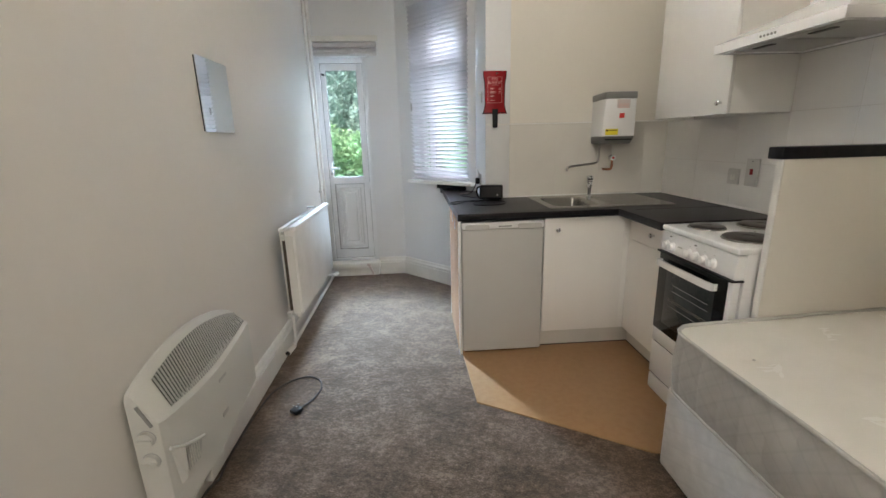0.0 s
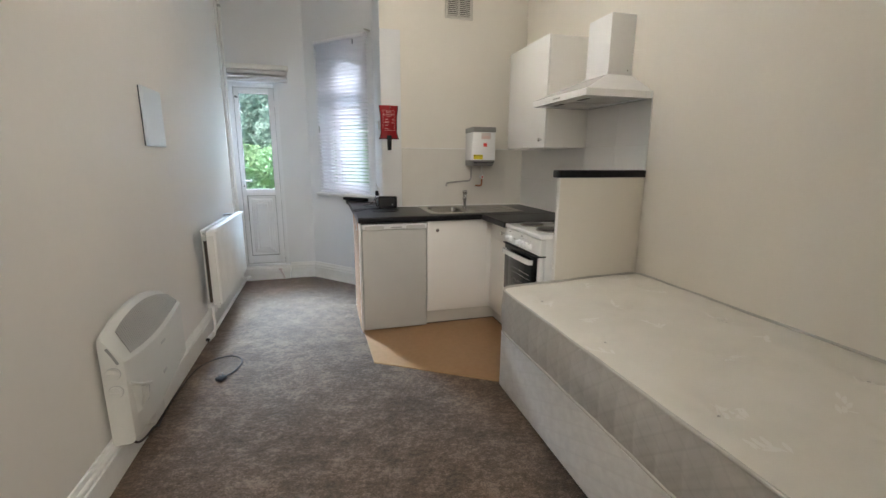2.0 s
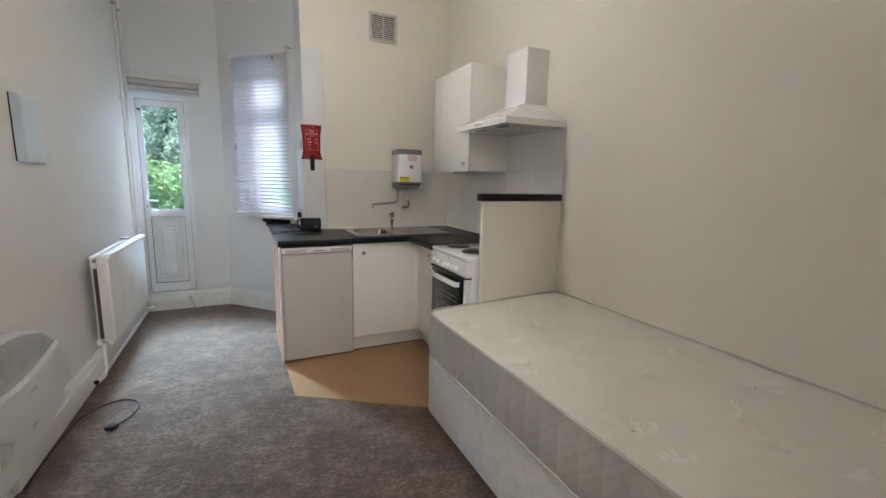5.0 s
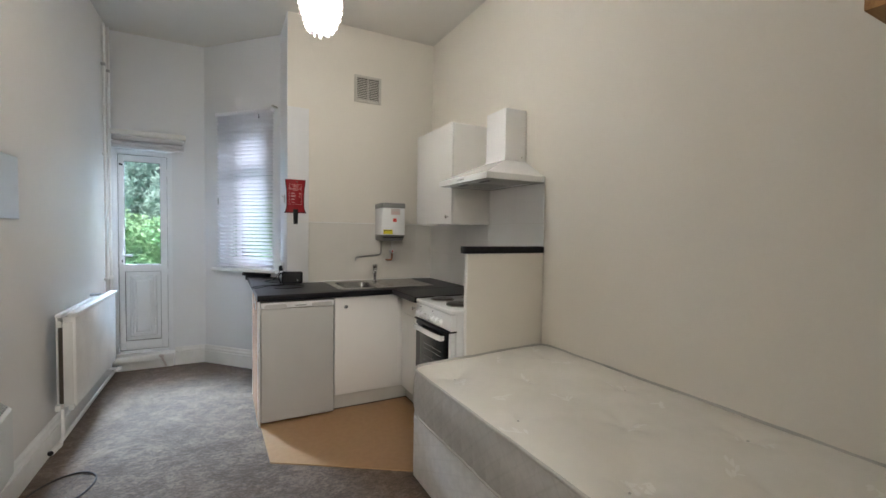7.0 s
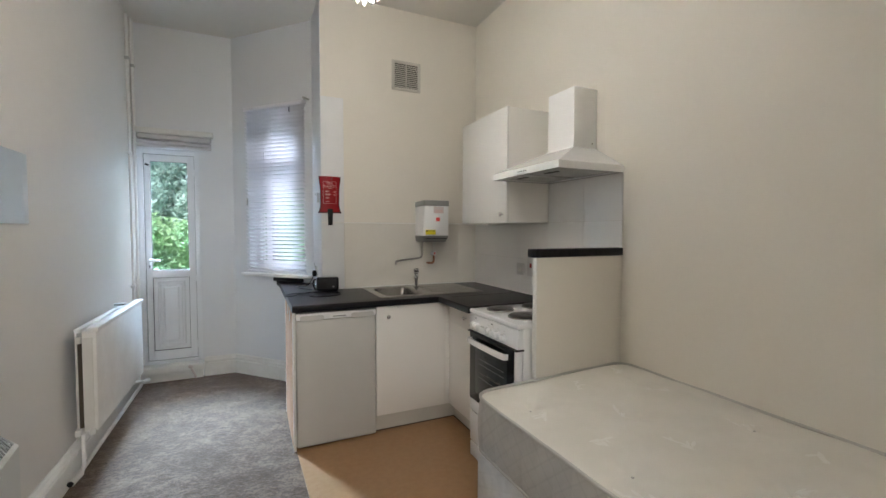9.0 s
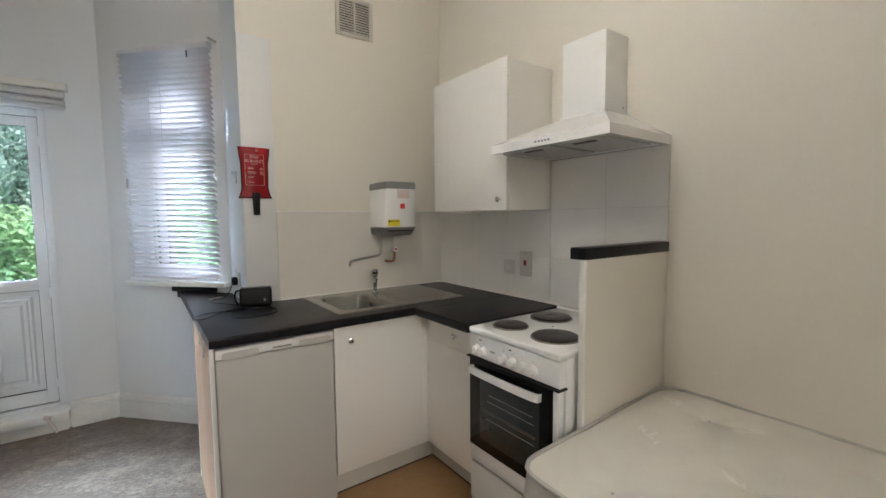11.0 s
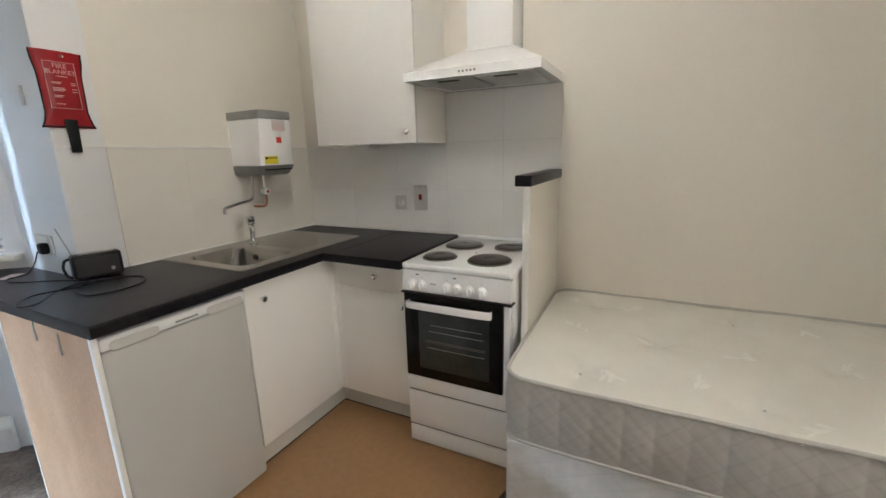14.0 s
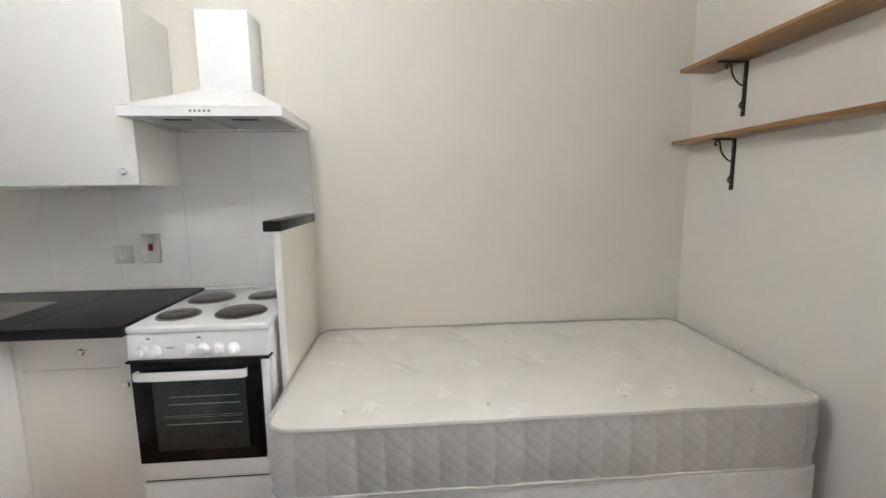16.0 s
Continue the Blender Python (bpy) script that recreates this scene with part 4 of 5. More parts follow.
def lean(x):
    """The top stands a little higher along the wall than at the open side."""
    return 0.030 * (x - BX0) / (BX1 - BX0)


def mattress_edge(t, grow=0.0):
    """A point and outward normal on the mattress outline, t from 0 to 1."""
    w, d = BX1 - BX0 - 2 * RC, BY1 - BY0 - 2 * RC
    arc = math.pi / 2 * RC
    lengths = [d, arc, w, arc, d, arc, w, arc]
    s = (t % 1.0) * sum(lengths)
    corners = [(BX0, BY0 + RC, 0, 1, 180), (BX0 + RC, BY1 - RC, 0, 0, 180), (BX0 + RC, BY1, 1, 0, 90), (BX1 - RC, BY1 - RC, 0, 0, 90), (BX1, BY1 - RC, 0, -1, 0), (BX1 - RC, BY0 + RC, 0, 0, 0), (BX1 - RC, BY0, -1, 0, 270), (BX0 + RC, BY0 + RC, 0, 0, 270)]
    for k, (length, (x, y, dx, dy, a)) in enumerate(zip(lengths, corners)):
        if s <= length or k == 7:
            if k % 2 == 0:
                n = Vector((math.cos(radians(a)), math.sin(radians(a)), 0))
                return Vector((x + dx * s, y + dy * s, 0)) + n * grow, n
            ang = radians(a) - s / RC
            n = Vector((math.cos(ang), math.sin(ang), 0))
            return Vector((x, y, 0)) + n * (RC + grow), n
        s -= length


tufts = [(x, y) for y in (1.26, 0.74, 0.22, -0.28) for x in (1.312, 1.93)] + [(1.625, y) for y in (1.01, 0.49, -0.03)]


def crown(x, y):
    """Height of the mattress top: domed, dipping at each tuft, faintly creased."""
    ex = min(x - BX0, BX1 - x, 0.25) / 0.25
    ey = min(y - BY0, BY1 - y, 0.25) / 0.25
    z = MZ1 + lean(x) + 0.018 * (1 - (1 - min(ex, ey)) ** 2)
    for tx0, ty0 in tufts:
        d2 = (x - tx0) ** 2 + (y - ty0) ** 2
        if d2 < 0.04:
            z -= 0.014 * math.exp(-d2 / 0.0010) + 0.020 * math.exp(-d2 / 0.010) * (1 + 0.22 * math.sin(5 * math.atan2(y - ty0, x - tx0) + 9 * tx0))
    return z + 0.0035 * noise.noise(Vector((x * 7, y * 7, 0))) + 0.0012 * noise.noise(Vector((x * 30, y * 30, 3)))


bm = bmesh.new()
nx, ny = 60, 128
vs = {}
for i in range(nx + 1):
    for j in range(ny + 1):
        x, y = BX0 + (BX1 - BX0) * i / nx, BY0 + (BY1 - BY0) * j / ny
        cx, cy = min(max(x, BX0 + RC), BX1 - RC), min(max(y, BY0 + RC), BY1 - RC)
        d = Vector((x - cx, y - cy, 0))
        if abs(d.x) > 1e-6 and abs(d.y) > 1e-6:
            reach = max(abs(d.x), abs(d.y))
            d = d.normalized() * reach
        d = d * ((RC + 0.006) / RC)
        vs[i, j] = bm.verts.new((cx + d.x, cy + d.y, crown(cx + d.x, cy + d.y)))
for i in range(nx):
    for j in range(ny):
        bm.faces.new([vs[i, j], vs[i + 1, j], vs[i + 1, j + 1], vs[i, j + 1]])
part("top_panel", bm, DAMASK, mt, "ivory damask top panel")


def border(t, v):
    """Side of the mattress with raised diamond quilting."""
    p, n = mattress_edge(t)
    s, z = t * 5.5, v * 0.25
    fine = abs(math.sin(math.pi * (s + z) / 0.052)) * abs(math.sin(math.pi * (s - z) / 0.052))
    quilt = 0.8 * abs(math.sin(math.pi * s / 0.092 + 0.5 * noise.noise(Vector((s * 3, z * 3, 4))))) ** 0.6 + 0.30 * fine ** 0.5
    bulge = 0.008 + 0.010 * math.sin(math.pi * min(max(v, 0), 1)) + 0.0052 * quilt + 0.002 * noise.noise(Vector((s * 5, z * 5, 1)))
    q = p + n * (bulge - 0.004)
    return Vector((q.x, q.y, MZ0 + (MZ1 + lean(q.x) - MZ0) * v))


bm = grid(1000, 34, border)
bmesh.ops.remove_doubles(bm, verts=bm.verts, dist=0.0001)
bmesh.ops.recalc_face_normals(bm, faces=bm.faces)
part("quilted_border", bm, BORDER, mt, "grey-white quilted border")
for z, r in ((MZ1 + 0.003, 0.007), (MZ0 + 0.003, 0.006)):
    loop = []
    for k in range(161):
        p, n = mattress_edge(k / 160, 0.009)
        loop.append((p.x, p.y, z + (lean(p.x) if z > MZ1 else 0.0) + 0.003 * noise.noise(p * 6)))
    part("piping", tube(loop, r, 8, per=0), PIPING, mt, "grey corded edge")
for k, (x, y) in enumerate(tufts):
    part("tuft", lathe([(0, 0.002), (0.004, 0.0015), (0.0055, -0.001)], 10, Matrix.Translation((x, y, crown(x, y)))), PIPING, mt, "small felt tuft")
# woven satin flower sprays on the top
rnd = random.Random(5)
flower = bmesh.new()
for k in range(18):
    row, column = divmod(k, 3)
    fx, fy = BX0 + 0.12 + 0.31 * column + rnd.uniform(-0.05, 0.05), BY0 + 0.14 + 0.30 * row + 0.10 * column + rnd.uniform(-0.05, 0.05)
    a = rnd.uniform(0, 2 * math.pi)
    long = rnd.uniform(0.05, 0.10)
    for j in range(9):
        s = j / 8
        px, py = fx + math.cos(a + 0.6 * s) * long * s, fy + math.sin(a + 0.6 * s) * long * s
        lf, la = rnd.uniform(0.026, 0.055), a + rnd.choice((-1, 1)) * rnd.uniform(0.2, 0.8)
        w = lf * 0.15
        c, sn = math.cos(la), math.sin(la)
        outline = [(0, 0), (0.4, 0.9), (0.8, 0.7), (1, 0), (0.8, -0.7), (0.4, -0.9)]
        pts = []
        for o, q in outline:
            x, y = px + c * o * lf - sn * q * w, py + sn * o * lf + c * q * w
            pts.append(flower.verts.new((x, y, crown(x, y) + 0.0006)))
        flower.faces.new(pts)
tagged(part("flower_weave", flower, SATIN, mt, "shiny woven flower sprays"), kind="stuff")

# ---- wall things ----
mr = thing("mirror", "frameless rectangular wall mirror", "mirror")
part("backing", box((LEFT + 0.001, 2.037, 1.396), (LEFT + 0.007, 2.333, 1.703)), BLACK, mr, "dark backing board")
part("glass", box((LEFT + 0.0072, 2.035, 1.394), (LEFT + 0.0105, 2.335, 1.705)), MIRROR, mr)

# radiator
rd = thing("radiator", "white double panel radiator on the wall", "radiator")
ry0, ry1, rz0, rz1 = 2.665, 3.70, 0.275, 0.822
for x0, x1, y0, name in ((-0.6240, -0.6140, ry0 + 0.030, "back_panel"), (-0.5840, -0.5220, ry0, "front_panel")):
    bm = box((x0, y0, rz0), (x1, ry1, rz1), 0.005)
    part(name, bm, GLOSS, rd)
part("end_cover", box((-0.5830, ry0 - 0.004, rz0 + 0.006), (-0.5380, ry0 + 0.002, rz1 - 0.035), 0.002), PLASTIC, rd, "yellowed end cover")
bm = bmesh.new()
for k in range(46):
    y = ry0 + 0.06 + 0.0205 * k
    box((-0.6090, y, rz0 + 0.05), (-0.5910, y + 0.0015, rz1 - 0.04), bm=bm)
tagged(part("convector_fin", bm, GREYP, rd), kind="stuff")
bm = box((-0.5600, ry0 - 0.006, rz1 - 0.004), (-0.5100, ry1 + 0.006, rz1 + 0.022), 0.007)
part("front_top_rail", bm, GLOSS, rd)
part("back_top_rail", box((-0.6240, ry0 + 0.02, rz1 - 0.010), (-0.5940, ry1 - 0.3, rz1 + 0.010), 0.005), GLOSS, rd)
# Added plate: its dark colour stands for shade between the two panels.
part("gap_shade_plate", box((-0.6135, ry0 + 0.034, rz0 + 0.01), (-0.5845, ry0 + 0.038, rz1 - 0.03)), SHADE_DIRT, rd, "dark plate standing for the shade between the panels")
part("end_bracket", box((-0.6180, ry0 + 0.012, rz1 - 0.068), (-0.5915, ry0 + 0.05, rz1 - 0.03), 0.004), PLASTIC, rd)
part("top_bracket", box((-0.6220, 3.40, rz1 + 0.022), (-0.5620, 3.46, rz1 + 0.034), 0.002), GREYP, rd)
for x in (-0.6100, -0.5470):
    part("end_cap", box((x - 0.014, ry0 - 0.012, rz0 - 0.02), (x + 0.014, ry0 + 0.02, rz0 + 0.015), 0.005), PLASTIC, rd)
part("valve_pipe", tube([(-0.588, ry0 - 0.005, 0.265), (-0.588, ry0 - 0.01, 0.20), (-0.585, ry0 - 0.02, 0.11), (-0.60, ry0 - 0.02, 0.05), (-0.612, ry0 + 0.01, 0.035)], 0.009), GLOSS, rd, "painted tail pipe")
vv = part("valve", cylinder((-0.600, ry0 - 0.02, 0.062), (-0.622, ry0 - 0.085, 0.045), 0.017), PLASTIC, rd, "white lockshield valve")
part("cap", cylinder((-0.6215, ry0 - 0.084, 0.0452), (-0.625, ry0 - 0.096, 0.0455), 0.0135), BLACK, vv, "black open valve end")
pp = thing("skirting_pipe", "white painted heating pipe along the skirting", "pipe")
part("pipe", tube([(-0.612, ry0 - 0.02, 0.05), (-0.612, 3.0, 0.055), (-0.612, 3.6, 0.06), (-0.612, 4.06, 0.062)], 0.011, 10), GLOSS, pp)
part("pipe", tube([(-0.588, ry1 - 0.04, 0.27), (-0.588, ry1, 0.20), (-0.60, 4.05, 0.10), (-0.60, 4.13, 0.075), (-0.60, 4.19, 0.07)], 0.011, 10), GLOSS, pp)
part("elbow", tube([(-0.60, 4.02, 0.10), (-0.585, 4.08, 0.085), (-0.575, 4.13, 0.085)], 0.017, 10), GLOSS, pp)

# convector heater
hv = thing("convector_heater", "white wall-mounted electric convector heater with arched sloping grille", "heater")
HL, HR, HB, HF = 1.245, 1.960, LEFT + 0.010, -0.572


def back_top(y):
    s = (y - HL) / (HR - HL)
    return 0.595 + 0.082 * math.sin(math.pi * min(max(s, 0), 1)) ** 0.75 + 0.02 * (1 - s)


def front_top(y):
    s = (y - HL) / (HR - HL)
    return 0.520 - 0.042 * math.sin(math.pi * min(max(s, 0), 1)) + 0.018 * s


def foot(y):
    """Height of the lower edge, rising to the far corner."""
    return 0.150 + 0.085 * max(0.0, (y - 1.50) / (HR - 1.50))


bm = bmesh.new()
stations = [HL + 0.000, HL + 0.006, HL + 0.03, HL + 0.05] + [HL + 0.05 + (HR - HL - 0.07) * k / 24 for k in range(1, 25)] + [HR - 0.008, HR]
rings = []
for i, y in enumerate(stations):
    t0, t1 = back_top(y), front_top(y)
    pull = 0.020 if i == 0 else 0.006 if i == 1 else 0.012 if i == len(stations) - 1 else 0.0
    drop = 0.012 if i in (0, len(stations) - 1) else 0.0
    sect = [(HB, foot(y)), (HB, t0 - drop), (HB + 0.010, t0 - drop), (HB + 0.018, t0 - 0.008 - drop), (HF - 0.010 - pull, t1 + 0.012 - drop), (HF - pull, t1 - drop), (HF - pull, foot(y) + 0.015), (HF - 0.012 - pull, foot(y))]
    rings.append([bm.verts.new((x, y, z)) for x, z in sect])
for a, c in zip(rings, rings[1:]):
    for k in range(8):
        bm.faces.new([a[k], a[(k + 1) % 8], c[(k + 1) % 8], c[k]])
bm.faces.new(rings[0]), bm.faces.new(rings[-1])
bmesh.ops.recalc_face_normals(bm, faces=bm.faces)
part("case", bm, HEATER, hv, "white enamelled case")


def slope(y, v, lift=0.0):
    """A place on the sloping top: v runs from the wall to the front edge."""
    a = Vector((HB + 0.020, y, back_top(y) - 0.009))
    b = Vector((HF - 0.012, y, front_top(y) + 0.014))
    n = Vector((0.75, 0, 0.66))
    return a.lerp(b, v) + n * lift


G0, G1 = HL + 0.090, HR - 0.014


def grille_edges(y):
    s = (y - G0) / (G1 - G0)
    return 0.10 + 0.10 * (1 - math.sin(math.pi * min(max(0.02 + 0.96 * s, 0), 1)) ** 0.6), 0.985


# Dark sheet laid on the closed case, painting shade between the bars.
gr = part("grille", grid(40, 1, lambda u, v: slope(G0 + (G1 - G0) * u, grille_edges(G0 + (G1 - G0) * u)[0] + v * (grille_edges(G0 + (G1 - G0) * u)[1] - grille_edges(G0 + (G1 - G0) * u)[0]), 0.001)), DARK, hv, "dark sheet standing for the shaded depth behind the grille")
for k in range(42):
    y = G0 + (G1 - G0) * (k + 0.5) / 42
    v0, v1 = grille_edges(y)
    bm = bmesh.new()
    c = []
    for v in (v0, v1):
        for dy, lift in ((-0.0034, 0.0012), (-0.0027, 0.0052), (0.0027, 0.0052), (0.0034, 0.0012)):
            q = slope(y, v, lift)
            c.append(bm.verts.new((q.x, y + dy, q.z)))
    for m4 in range(4):
        bm.faces.new([c[m4], c[(m4 + 1) % 4], c[4 + (m4 + 1) % 4], c[4 + m4]])
    part("slat", bm, GRILLE, gr, "grey painted louvre bar", smooth=False)
# No notch is cut; a dark tube paints its shade.
part("end_groove", tube([(HB + 0.03, HL - 0.001, 0.585), (HB + 0.05, HL - 0.003, 0.548), (HF - 0.022, HL - 0.002, 0.515)], 0.005), GREYP, hv, "dark bead standing for the shade in the moulded notch")
# A grey disc under each knob paints the shadow ring round it.
for z in (0.475, 0.395):
    part("knob_shade_ring", cylinder((HB + 0.042, HL - 0.0015, z), (HB + 0.042, HL + 0.002, z), 0.027, 24), GRILLE, hv, "grey ring standing for the shade round the knob")
    kn = part("control_knob", cylinder((HB + 0.042, HL - 0.014, z), (HB + 0.042, HL - 0.0016, z), 0.0235, 24, r2=0.025), HEATER, hv, "round control knob")
    part("grip", box((HB + 0.020, HL - 0.020, z - 0.004), (HB + 0.064, HL - 0.013, z + 0.004), 0.002), HEATER, kn)
# air outlet cowl: a slanting left cheek, a lip above and a louvred recess
bm = bmesh.new()
q = [bm.verts.new(v) for v in ((HF - 0.001, 1.270, 0.415), (HF - 0.001, 1.288, 0.262), (HF + 0.014, 1.306, 0.272), (HF + 0.016, 1.318, 0.378), (HF - 0.001, 1.322, 0.378), (HF - 0.001, 1.310, 0.270))]
for f4 in ((0, 1, 2, 3), (3, 2, 5, 4), (0, 3, 4), (1, 5, 2), (0, 4, 5, 1)):
    bm.faces.new([q[k] for k in f4])
bmesh.ops.recalc_face_normals(bm, faces=bm.faces)
tm = part("outlet_cowl", bm, HEATER, hv, "raised cheek of the air outlet")
part("lip", tube([(HF + 0.002, 1.268, 0.416), (HF + 0.012, 1.315, 0.388), (HF + 0.012, 1.38, 0.356), (HF + 0.004, 1.452, 0.322)], 0.006, 8), HEATER, tm, "projecting lip")
recess = [(1.320, 0.376), (1.312, 0.272), (1.412, 0.262), (1.438, 0.316)]
bm = bmesh.new()
low, high = [[bm.verts.new((x, y, z)) for y, z in recess] for x in (HF - 0.001, HF + 0.0015)]
bm.faces.new(high), bm.faces.new(low)
for k in range(4):
    bm.faces.new([low[k], low[(k + 1) % 4], high[(k + 1) % 4], high[k]])
bmesh.ops.recalc_face_normals(bm, faces=bm.faces)
part("opening", bm, LIGHTGREY, tm, "grey recess")
for k in range(7):
    y = 1.326 + 0.0135 * k
    part("slat", box((HF + 0.0017, y, 0.270), (HF + 0.0045, y + 0.006, 0.368 - 0.46 * (y - 1.320))), HEATER, tm, smooth=False)
part("badge", box((HF - 0.001, 1.62, 0.43), (HF + 0.001, 1.68, 0.442)), LIGHTGREY, hv)
part("switch_slot", box((HF - 0.001, 1.605, 0.282), (HF + 0.002, 1.655, 0.300), 0.001), LIGHTGREY, hv)
part("foot_bracket", box((HB + 0.014, 1.475, 0.095), (HF - 0.008, 1.590, 0.172), 0.006), HEATER, hv)
bm = tube([(-0.61, 1.275, 0.152), (-0.592, 1.300, 0.118), (-0.588, 1.37, 0.098), (-0.592, 1.45, 0.085), (-0.600, 1.52, 0.055), (-0.615, 1.58, 0.020), (-0.634, 1.70, 0.006), (-0.634, 1.88, 0.006), (-0.622, 2.08, 0.006), (-0.597, 2.212, 0.006), (-0.53, 2.31, 0.006), (-0.44, 2.345, 0.006), (-0.365, 2.295, 0.006), (-0.342, 2.204, 0.006), (-0.368, 2.10, 0.007), (-0.41, 2.035, 0.012)], 0.0048, 8)
pc = thing("power_cable", "dark heater power cable lying on the carpet with its plug", "cable")
part("cable", bm, material("dark_brown_flex", (0.03, 0.022, 0.02), 0.5), pc)
pg = part("plug", put(box((-0.024, -0.026, 0), (0.024, 0.026, 0.022), 0.007), pose(-0.424, 2.015, 0.003, 0, 0, -35)), BLACK, pc, "black mains plug")
for dx, dy in ((0, 0.016), (-0.011, -0.006), (0.011, -0.006)):
    part("pin", put(box((dx - 0.003, dy - 0.002, 0.02), (dx + 0.003, dy + 0.002, 0.038)), pose(-0.424, 2.015, 0.003, 0, 0, -35)), CHROME, pg)

# ---- shelves ----


def shelf(x1, depth, z, brackets, x0=0.90):
    sh = thing("wall_shelf", "varnished pine wall shelf, empty, on black iron brackets", "shelf", "pine shelves")
    part("board", box((x0, NEAR + 0.001, z), (x1, NEAR + depth, z + 0.018), 0.002), OAK, sh)
    for x in brackets:
        b = part("bracket", box((x - 0.010, NEAR + 0.001, z - 0.236), (x + 0.010, NEAR + 0.008, z - 0.001), 0.0015), IRON, sh, "black wrought-iron bracket")
        d = depth - 0.012 if depth < 0.15 else depth - 0.04
        part("arm", box((x - 0.009, NEAR + 0.008, z - 0.008), (x + 0.009, NEAR + d, z - 0.001), 0.0015), IRON, b)
        part("scroll", tube([(x, NEAR + 0.009, z - 0.105), (x, NEAR + 0.035, z - 0.095), (x, NEAR + 0.065, z - 0.06), (x, NEAR + 0.075, z - 0.02), (x, NEAR + 0.084, z - 0.013), (x, NEAR + 0.098, z - 0.018), (x, NEAR + 0.096, z - 0.030), (x, NEAR + 0.088, z - 0.029)], 0.004), IRON, b, "curved strut")
        part("scroll_foot", tube([(x, NEAR + 0.009, z - 0.17), (x, NEAR + 0.018, z - 0.178), (x, NEAR + 0.022, z - 0.192), (x, NEAR + 0.012, z - 0.198), (x, NEAR + 0.008, z - 0.188)], 0.004), IRON, b)
        for dz in (0.03, 0.075, 0.212):
            part("screw", cylinder((x, NEAR + 0.0082, z - dz), (x, NEAR + 0.0095, z - dz), 0.0035, 8), GREYP, b)
    return sh


shelf(1.925, 0.178, 1.935, (1.72, 1.00))
shelf(2.050, 0.120, 1.608, (1.755, 1.04))

# ---- sockets and switches ----


def plate(name, label, category, m, w, h):
    p = thing(name, label, category)
    part("plate", put(box((-w / 2, 0.0, -h / 2), (w / 2, 0.010, h / 2), 0.004, 3), m), PLATE, p)
    return p




def on_right(y, z):
    """A frame on the right wall: x towards -y, y out of the wall, z up."""
    return Matrix.Translation((RIGHT - 0.0065, y, z)) @ Matrix(((0, -1, 0, 0), (-1, 0, 0, 0), (0, 0, 1, 0), (0, 0, 0, 1)))


m = on_right(2.436, 1.088)
p = plate("fused_outlet", "white square blank outlet plate on the tiles", "wall plate", m, 0.088, 0.088)
part("insert", put(box((-0.018, 0.009, -0.020), (0.018, 0.012, 0.010), 0.002), m), PLASTIC, p)
part("screw", put(cylinder((0, 0.010, 0.004), (0, 0.0125, 0.004), 0.003, 8), m), GREYP, p)
m = on_right(2.303, 1.118)
p = plate("cooker_switch", "white cooker isolator switch with red rocker", "switch", m, 0.088, 0.148)
part("rocker", put(box((-0.010, 0.009, -0.012), (0.010, 0.0145, 0.020), 0.003), m), RED, p, "red rocker")
part("screw", put(cylinder((0, 0.009, 0.060), (0, 0.0115, 0.060), 0.004, 8), m), GREYP, p)


def on_jamb(y, z):
    return Matrix.Translation((0.7415, y, z)) @ Matrix(((0, -1, 0, 0), (1, 0, 0, 0), (0, 0, 1, 0), (0, 0, 0, 1)))


m = on_jamb(3.41, 1.03)
p = plate("wall_socket", "white double socket with a black plug in it", "socket", m, 0.146, 0.086)
for x in (-0.036, 0.036):
    part("rocker", put(box((x - 0.006, 0.009, 0.012), (x + 0.006, 0.013, 0.030), 0.002), m), PLASTIC, p)
pl = thing("radio_plug", "black mains plug pushed into the wall socket", "plug")
part("body", put(box((-0.058, 0.010, -0.034), (-0.014, 0.042, 0.014), 0.010, 3), m), BLACK, pl)
m = on_jamb(3.30, 1.63)
p = plate("wall_hook", "small white cleat for the blind cord on the wall", "cleat", m, 0.016, 0.075)
part("horn", put(tube([(0, 0.008, 0.015), (0, 0.022, 0.018), (0, 0.026, 0.035)], 0.003), m), PLASTIC, p)

# ---- fire blanket ----
fb = thing("fire_blanket", "red fire blanket pouch hung on the wall with black pull tabs", "fire blanket")
YF = BACK - 0.013
out = [(0.748, 1.783), (0.886, 1.783), (0.884, 1.745), (0.876, 1.715), (0.874, 1.56), (0.882, 1.525), (0.892, 1.503), (0.742, 1.503), (0.752, 1.525), (0.760, 1.56), (0.758, 1.715), (0.750, 1.745)]
bm = bmesh.new()


def pouch(u, v):
    """Soft pouch: u across, v up."""
    z = 1.503 + (1.783 - 1.503) * v
    pts = [(1.503, 0.742, 0.892), (1.525, 0.752, 0.882), (1.56, 0.760, 0.874), (1.70, 0.758, 0.876), (1.745, 0.750, 0.884), (1.783, 0.748, 0.886)]
    zs = [q[0] for q in pts]
    x0, x1 = np.interp(z, zs, [q[1] - 0.022 for q in pts]), np.interp(z, zs, [q[2] - 0.001 for q in pts])
    edge = math.sin(math.pi * u) ** 0.6 * (0.35 + 0.65 * math.sin(math.pi * min(1, v * 1.3) * 0.75))
    return Vector((x0 + (x1 - x0) * u, YF - 0.003 - 0.016 * edge - 0.0015 * noise.noise(Vector((u * 4, 0, z * 25))), z))


bm = grid(24, 34, pouch)
top = bmesh.ops.extrude_face_region(bm, geom=list(bm.faces))
for g in top["geom"]:
    if isinstance(g, bmesh.types.BMVert):
        g.co.y = YF
bmesh.ops.recalc_face_normals(bm, faces=bm.faces)
part("pouch", bm, RED, fb, "glossy red pouch")
